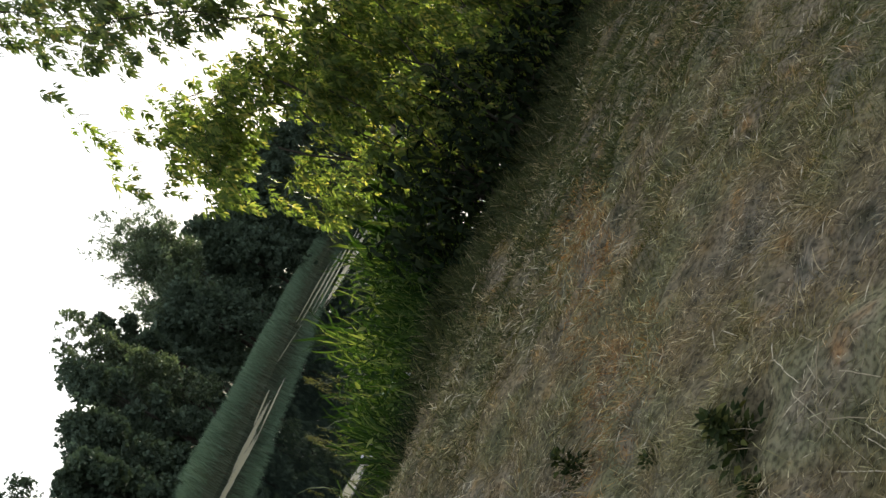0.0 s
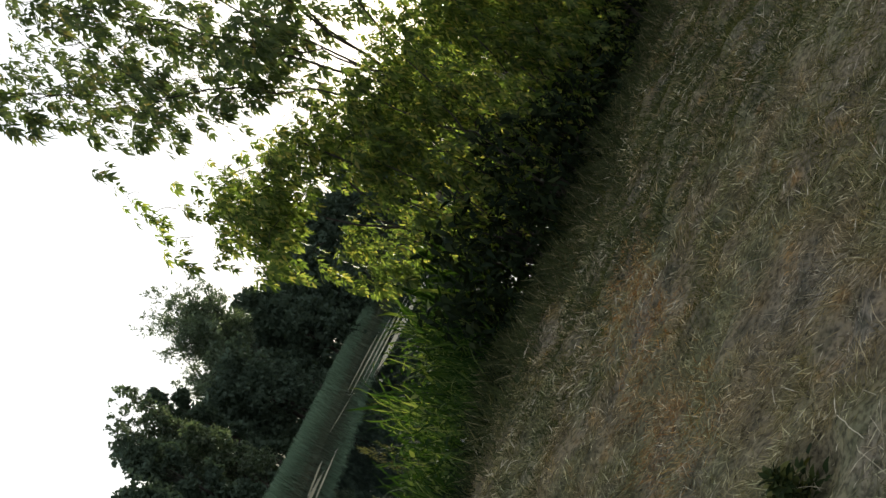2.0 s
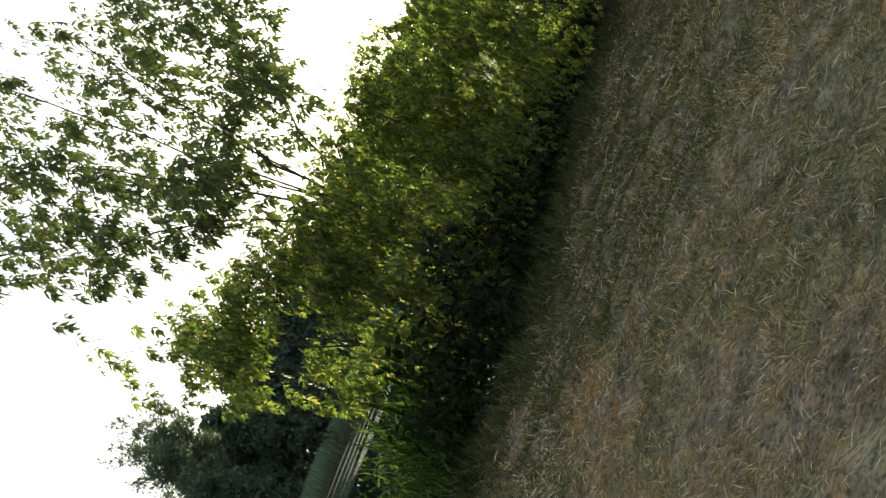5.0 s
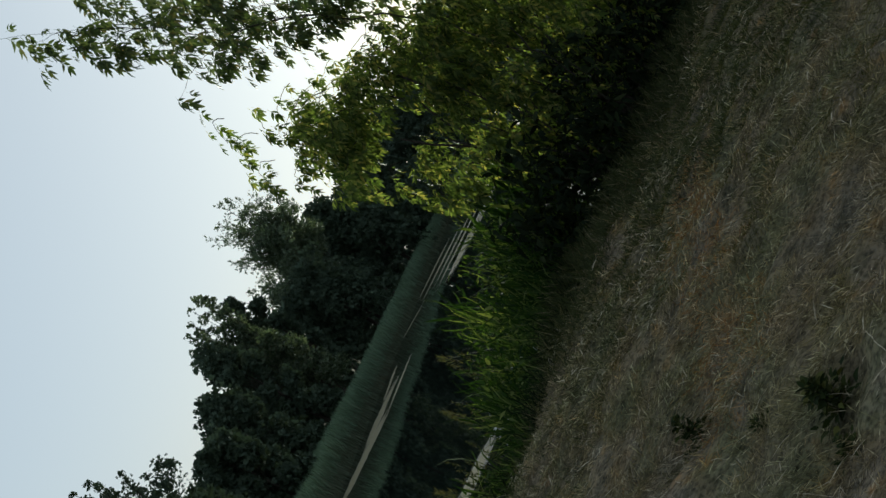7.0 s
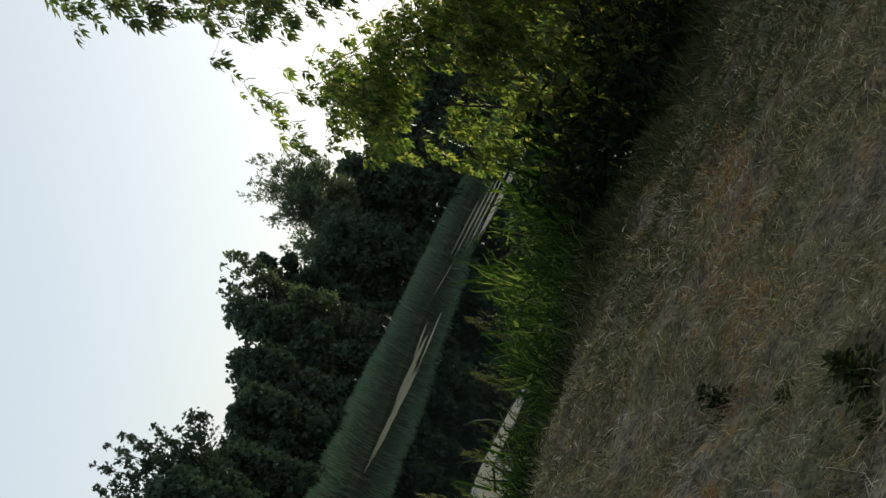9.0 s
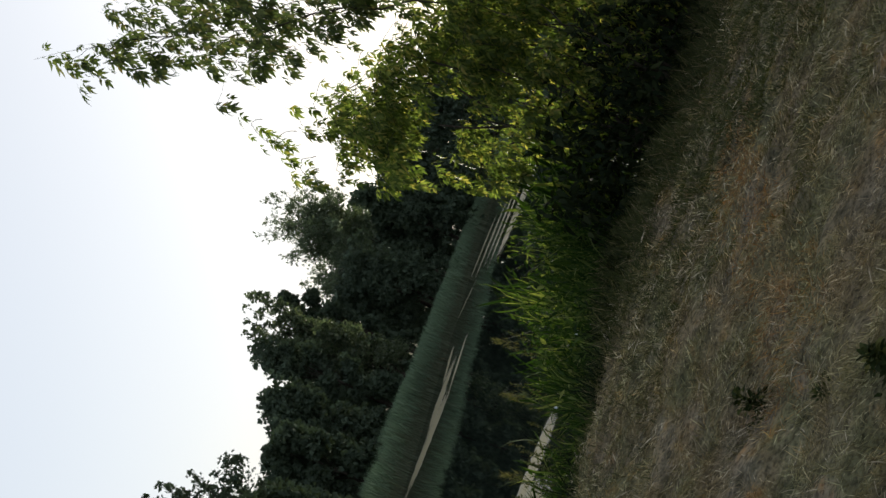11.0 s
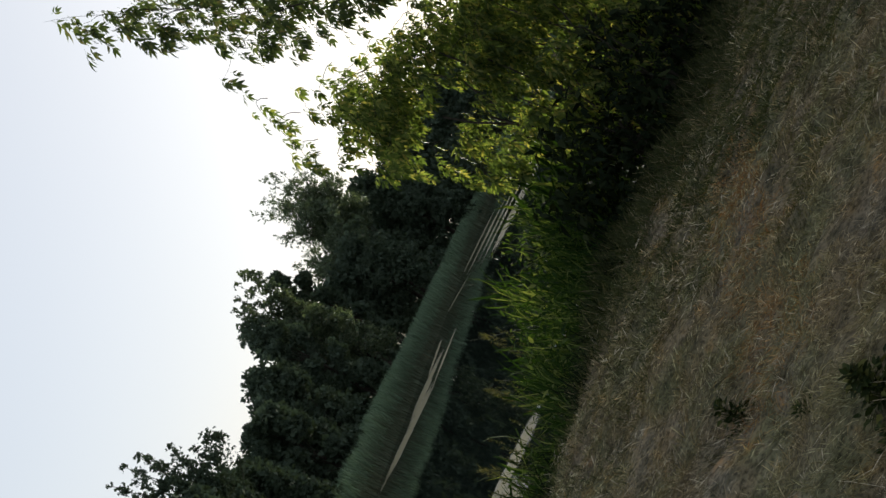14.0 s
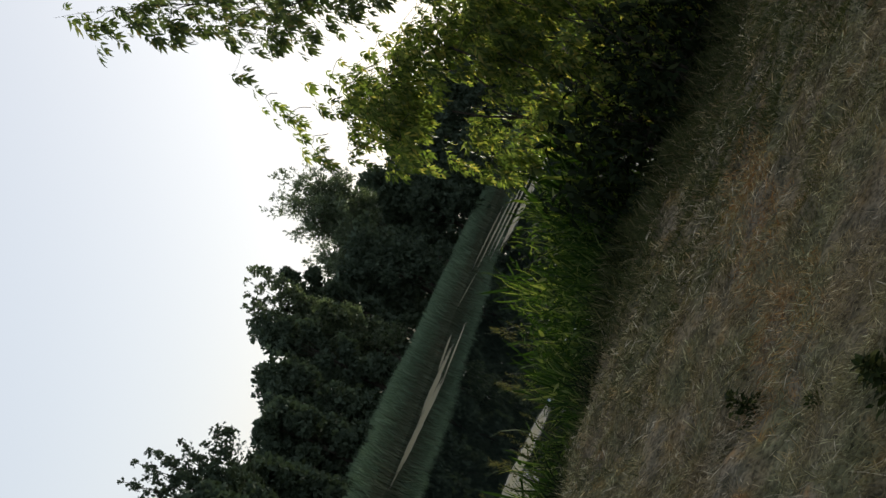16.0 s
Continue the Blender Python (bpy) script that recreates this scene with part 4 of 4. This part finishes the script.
def straw_stalk(x, y, heading, length):
    a = radians(heading)
    z = float(height(np.array(x), np.array(y)))
    ex, ey = x + math.cos(a) * length, y + math.sin(a) * length
    lift = float(height(np.array(ex), np.array(ey))) - z
    stalk = bent((0, 0, 0.012), (ex - x, ey - y, lift + 0.016), 0.006, 7, 0.0012)
    ob = new("straw_stalk", mesh_of("straw_stalk", *tube(stalk, 0.002, 0.0012, 5), M_STALK))
    ob.location = (x, y, z)
    tagged(ob, "single long pale dry stalk lying on trodden turf", "stalk", "loose stalks on the turf")


# foot of each stalk, heading and length
for x, y, heading, length in [(0.46, 3.87, -106, 0.45), (0.62, 3.83, -146, 0.20), (0.42, 3.67, -78, 0.19), (0.56, 3.71, -89, 0.20), (0.30, 3.59, -79, 0.25), (0.41, 3.53, -99, 0.18), (0.55, 4.04, -106, 0.20),
                              (0.65, 4.02, -99, 0.15), (0.70, 3.89, -115, 0.14), (0.44, 3.53, -101, 0.15), (-0.05, 4.22, -79, 0.30)]:
    straw_stalk(x, y, heading, length)

# ---------------------------------------------------------------- single reeds and flowers on the slope


def reed(az, el, far, plume, leaves, broad=1.0):
    tip = bearing(az, el, far)
    x, y = float(tip[0]), float(tip[1])
    z = float(height(np.array(x), np.array(y)))
    plant = empty("reed", (x, y, z), label="tall green reed with arching leaves" + (" and a brown seed plume" if plume else ""), category="reed", group="reeds on the bank slope")
    hgt = tip[2] - z
    lean = rng.normal(0, 0.08, 2)
    line = bent((0, 0, -0.05), (lean[0] * hgt, lean[1] * hgt, hgt * (0.86 if plume else 0.8)), 0, 6, 0.01)
    child("stem", mesh_of("stem", *tube(line, 0.006, 0.003, 5), M_REED), plant)
    for i in range(leaves):
        t = 0.25 + 0.7 * (i + 0.5) / leaves
        at = np.array([[np.interp(t, np.linspace(0, 1, 6), line[:, k]) for k in range(3)]])
        a = 2.4 * i + rng.random()
        up = rng.uniform(0.6, 1.15)
        along = np.array([[math.cos(a) * math.cos(up), math.sin(a) * math.cos(up), math.sin(up)]])
        ln = rng.uniform(0.3, 0.5)
        v, f = scatter(REED_BLADE, at, along, np.array([[0.0, 0, 1]]) + 0.01, np.array([ln * broad]), np.array([0.026 * broad]))
        child("leaf", mesh_of("leaf", v, f, M_REED), plant)
    if plume:
        k = 60
        t = rng.random(k)
        at = line[-1] + np.stack([0.04 * rng.normal(0, 1, k) * (1 - t) - 0.05 * t, 0.02 * rng.normal(0, 1, k), t * hgt * 0.16], -1)
        v, f = scatter(BLADE, at, rng.normal(0, 0.4, (k, 3)) + (-0.3, 0, 1), rng.normal(0, 1, (k, 3)), rng.uniform(0.04, 0.09, k), np.full(k, 0.008))
        child("plume", mesh_of("plume", v, f, M_PLUME), plant, kind="stuff")


REEDS = [(-2.5, -3.9, 12.6, 1), (-2.9, -5.4, 12.4, 0), (-4.5, -5.3, 12.1, 1), (-5.8, -5.7, 11.8, 0), (-7.0, -6.2, 11.6, 0), (-8.3, -6.7, 11.3, 1), (-10.0, -5.7, 11.4, 1), (-11.5, -6.4, 11.2, 0),
         (-1.2, -3.6, 12.8, 0), (-0.2, -3.3, 12.9, 0), (0.5, -3.1, 12.9, 0), (1.3, -2.4, 13.0, 0), (2.1, -2.6, 13.1, 0), (3.0, -2.2, 13.2, 0), (4.0, -2.5, 13.2, 0), (5.0, -2.2, 13.3, 0)]
for az, el, far, plume in REEDS:
    reed(az, el, far, plume, 7)
for i in range(16):
    reed(1.6 + 0.32 * i + rng.normal(0, 0.2), rng.uniform(-4.4, -2.6), rng.uniform(12.4, 13.2), 0, 8, 1.4)


for i in range(18):
    reed(3.4 + 0.22 * i + rng.normal(0, 0.15), rng.uniform(-2.7, -0.9), rng.uniform(12.5, 13.3), 0, 9, 1.6)


def herb_spire(az, el, far):
    tip = bearing(az, el, far)
    x, y = float(tip[0]), float(tip[1])
    z = float(height(np.array(x), np.array(y)))
    plant = empty("flowering_herb", (x, y, z), label="tall herb with leafy seed spike leaning over the water", category="herb", group="herbs on the bank slope")
    hgt = float(tip[2] - z)
    line = bent((rng.normal(0, 0.1), rng.normal(0, 0.1), -0.05), (0, 0, hgt), 0, 8, 0.012)
    child("stem", mesh_of("stem", *tube(line, 0.006, 0.002, 5), M_REED), plant)
    k = 90
    t = rng.random(k)
    at = np.stack([np.interp(0.62 + 0.38 * t, np.linspace(0, 1, 8), line[:, i]) for i in range(3)], -1) + rng.normal(0, 0.022, (k, 3)) * (1.1 - t)[:, None]
    v, f = scatter(LEAFLET, at, rng.normal(0, 0.6, (k, 3)) + (0, 0, 0.6), rng.normal(0, 1, (k, 3)), rng.uniform(0.02, 0.05, k) * (1.3 - 0.7 * t), rng.uniform(0.03, 0.06, k))
    child("seed_spike", mesh_of("seed_spike", v, f, M_PLUME), plant, kind="stuff")
    for i in range(14):
        q = 0.2 + 0.5 * i / 14
        at = np.array([[np.interp(q, np.linspace(0, 1, 8), line[:, j]) for j in range(3)]])
        a = 2.4 * i + rng.random()
        along = np.array([[math.cos(a), math.sin(a), rng.uniform(-0.2, 0.7)]])
        ln = rng.uniform(0.09, 0.18)
        child("leaf", mesh_of("leaf", *scatter(LEAFLET, at, along, np.array([[0.0, 0, 1]]) + 0.01, np.array([ln]), np.array([ln * 1.1])), M_REED), plant)


for az, el, far in [(-2.5, -3.9, 12.5), (-1.8, -4.2, 12.6), (-4.0, -5.2, 12.2), (-4.65, -5.0, 12.2), (-6.2, -7.0, 11.8), (-7.1, -7.0, 11.6), (-8.1, -6.4, 11.4), (-7.6, -8.1, 11.2), (-5.4, -6.6, 12.0), (-6.6, -6.2, 11.9), (-8.8, -7.2, 11.2), (-9.6, -6.6, 11.0)]:
    herb_spire(az, el, far)


# white flower shapes, most of them stand-ins for glints of water between reeds
def flower(az, el, far, size):
    c = bearing(az, el, far)
    z = float(height(np.array(c[0]), np.array(c[1])))
    plant = empty("white_glint_flower", (float(c[0]), float(c[1]), z), label="white flower shape on a thin green stem, standing in for a water glint", category="flower", group="white flowers in the reeds")
    top = np.array([0, 0, c[2] - z])
    child("stem", mesh_of("stem", *tube(bent((0.03, 0, -0.02), top, 0, 5, 0.008), 0.003, 0.002, 4), M_REED), plant)
    k = 5
    ang = np.arange(k) * 2 * np.pi / k
    out = np.stack([np.cos(ang), -0.5 + 0 * ang, np.sin(ang)], -1)
    v, f = scatter(LEAFLET, np.repeat(top[None], k, 0), out, np.tile((0, -1.0, 0.1), (k, 1)), np.full(k, size), np.full(k, size * 3))
    child("petals", mesh_of("petals", v, f, M_PETAL), plant, kind="stuff")


for az, el, far, size in [(0.13, -7.6, 12.3, 0.04), (-0.6, -7.2, 12.3, 0.03), (-1.3, -7.0, 12.3, 0.02), (-3.4, -8.3, 11.6, 0.025), (-3.6, -8.0, 11.6, 0.02), (-4.2, -7.6, 11.6, 0.02)]:
    flower(az, el, far, size)
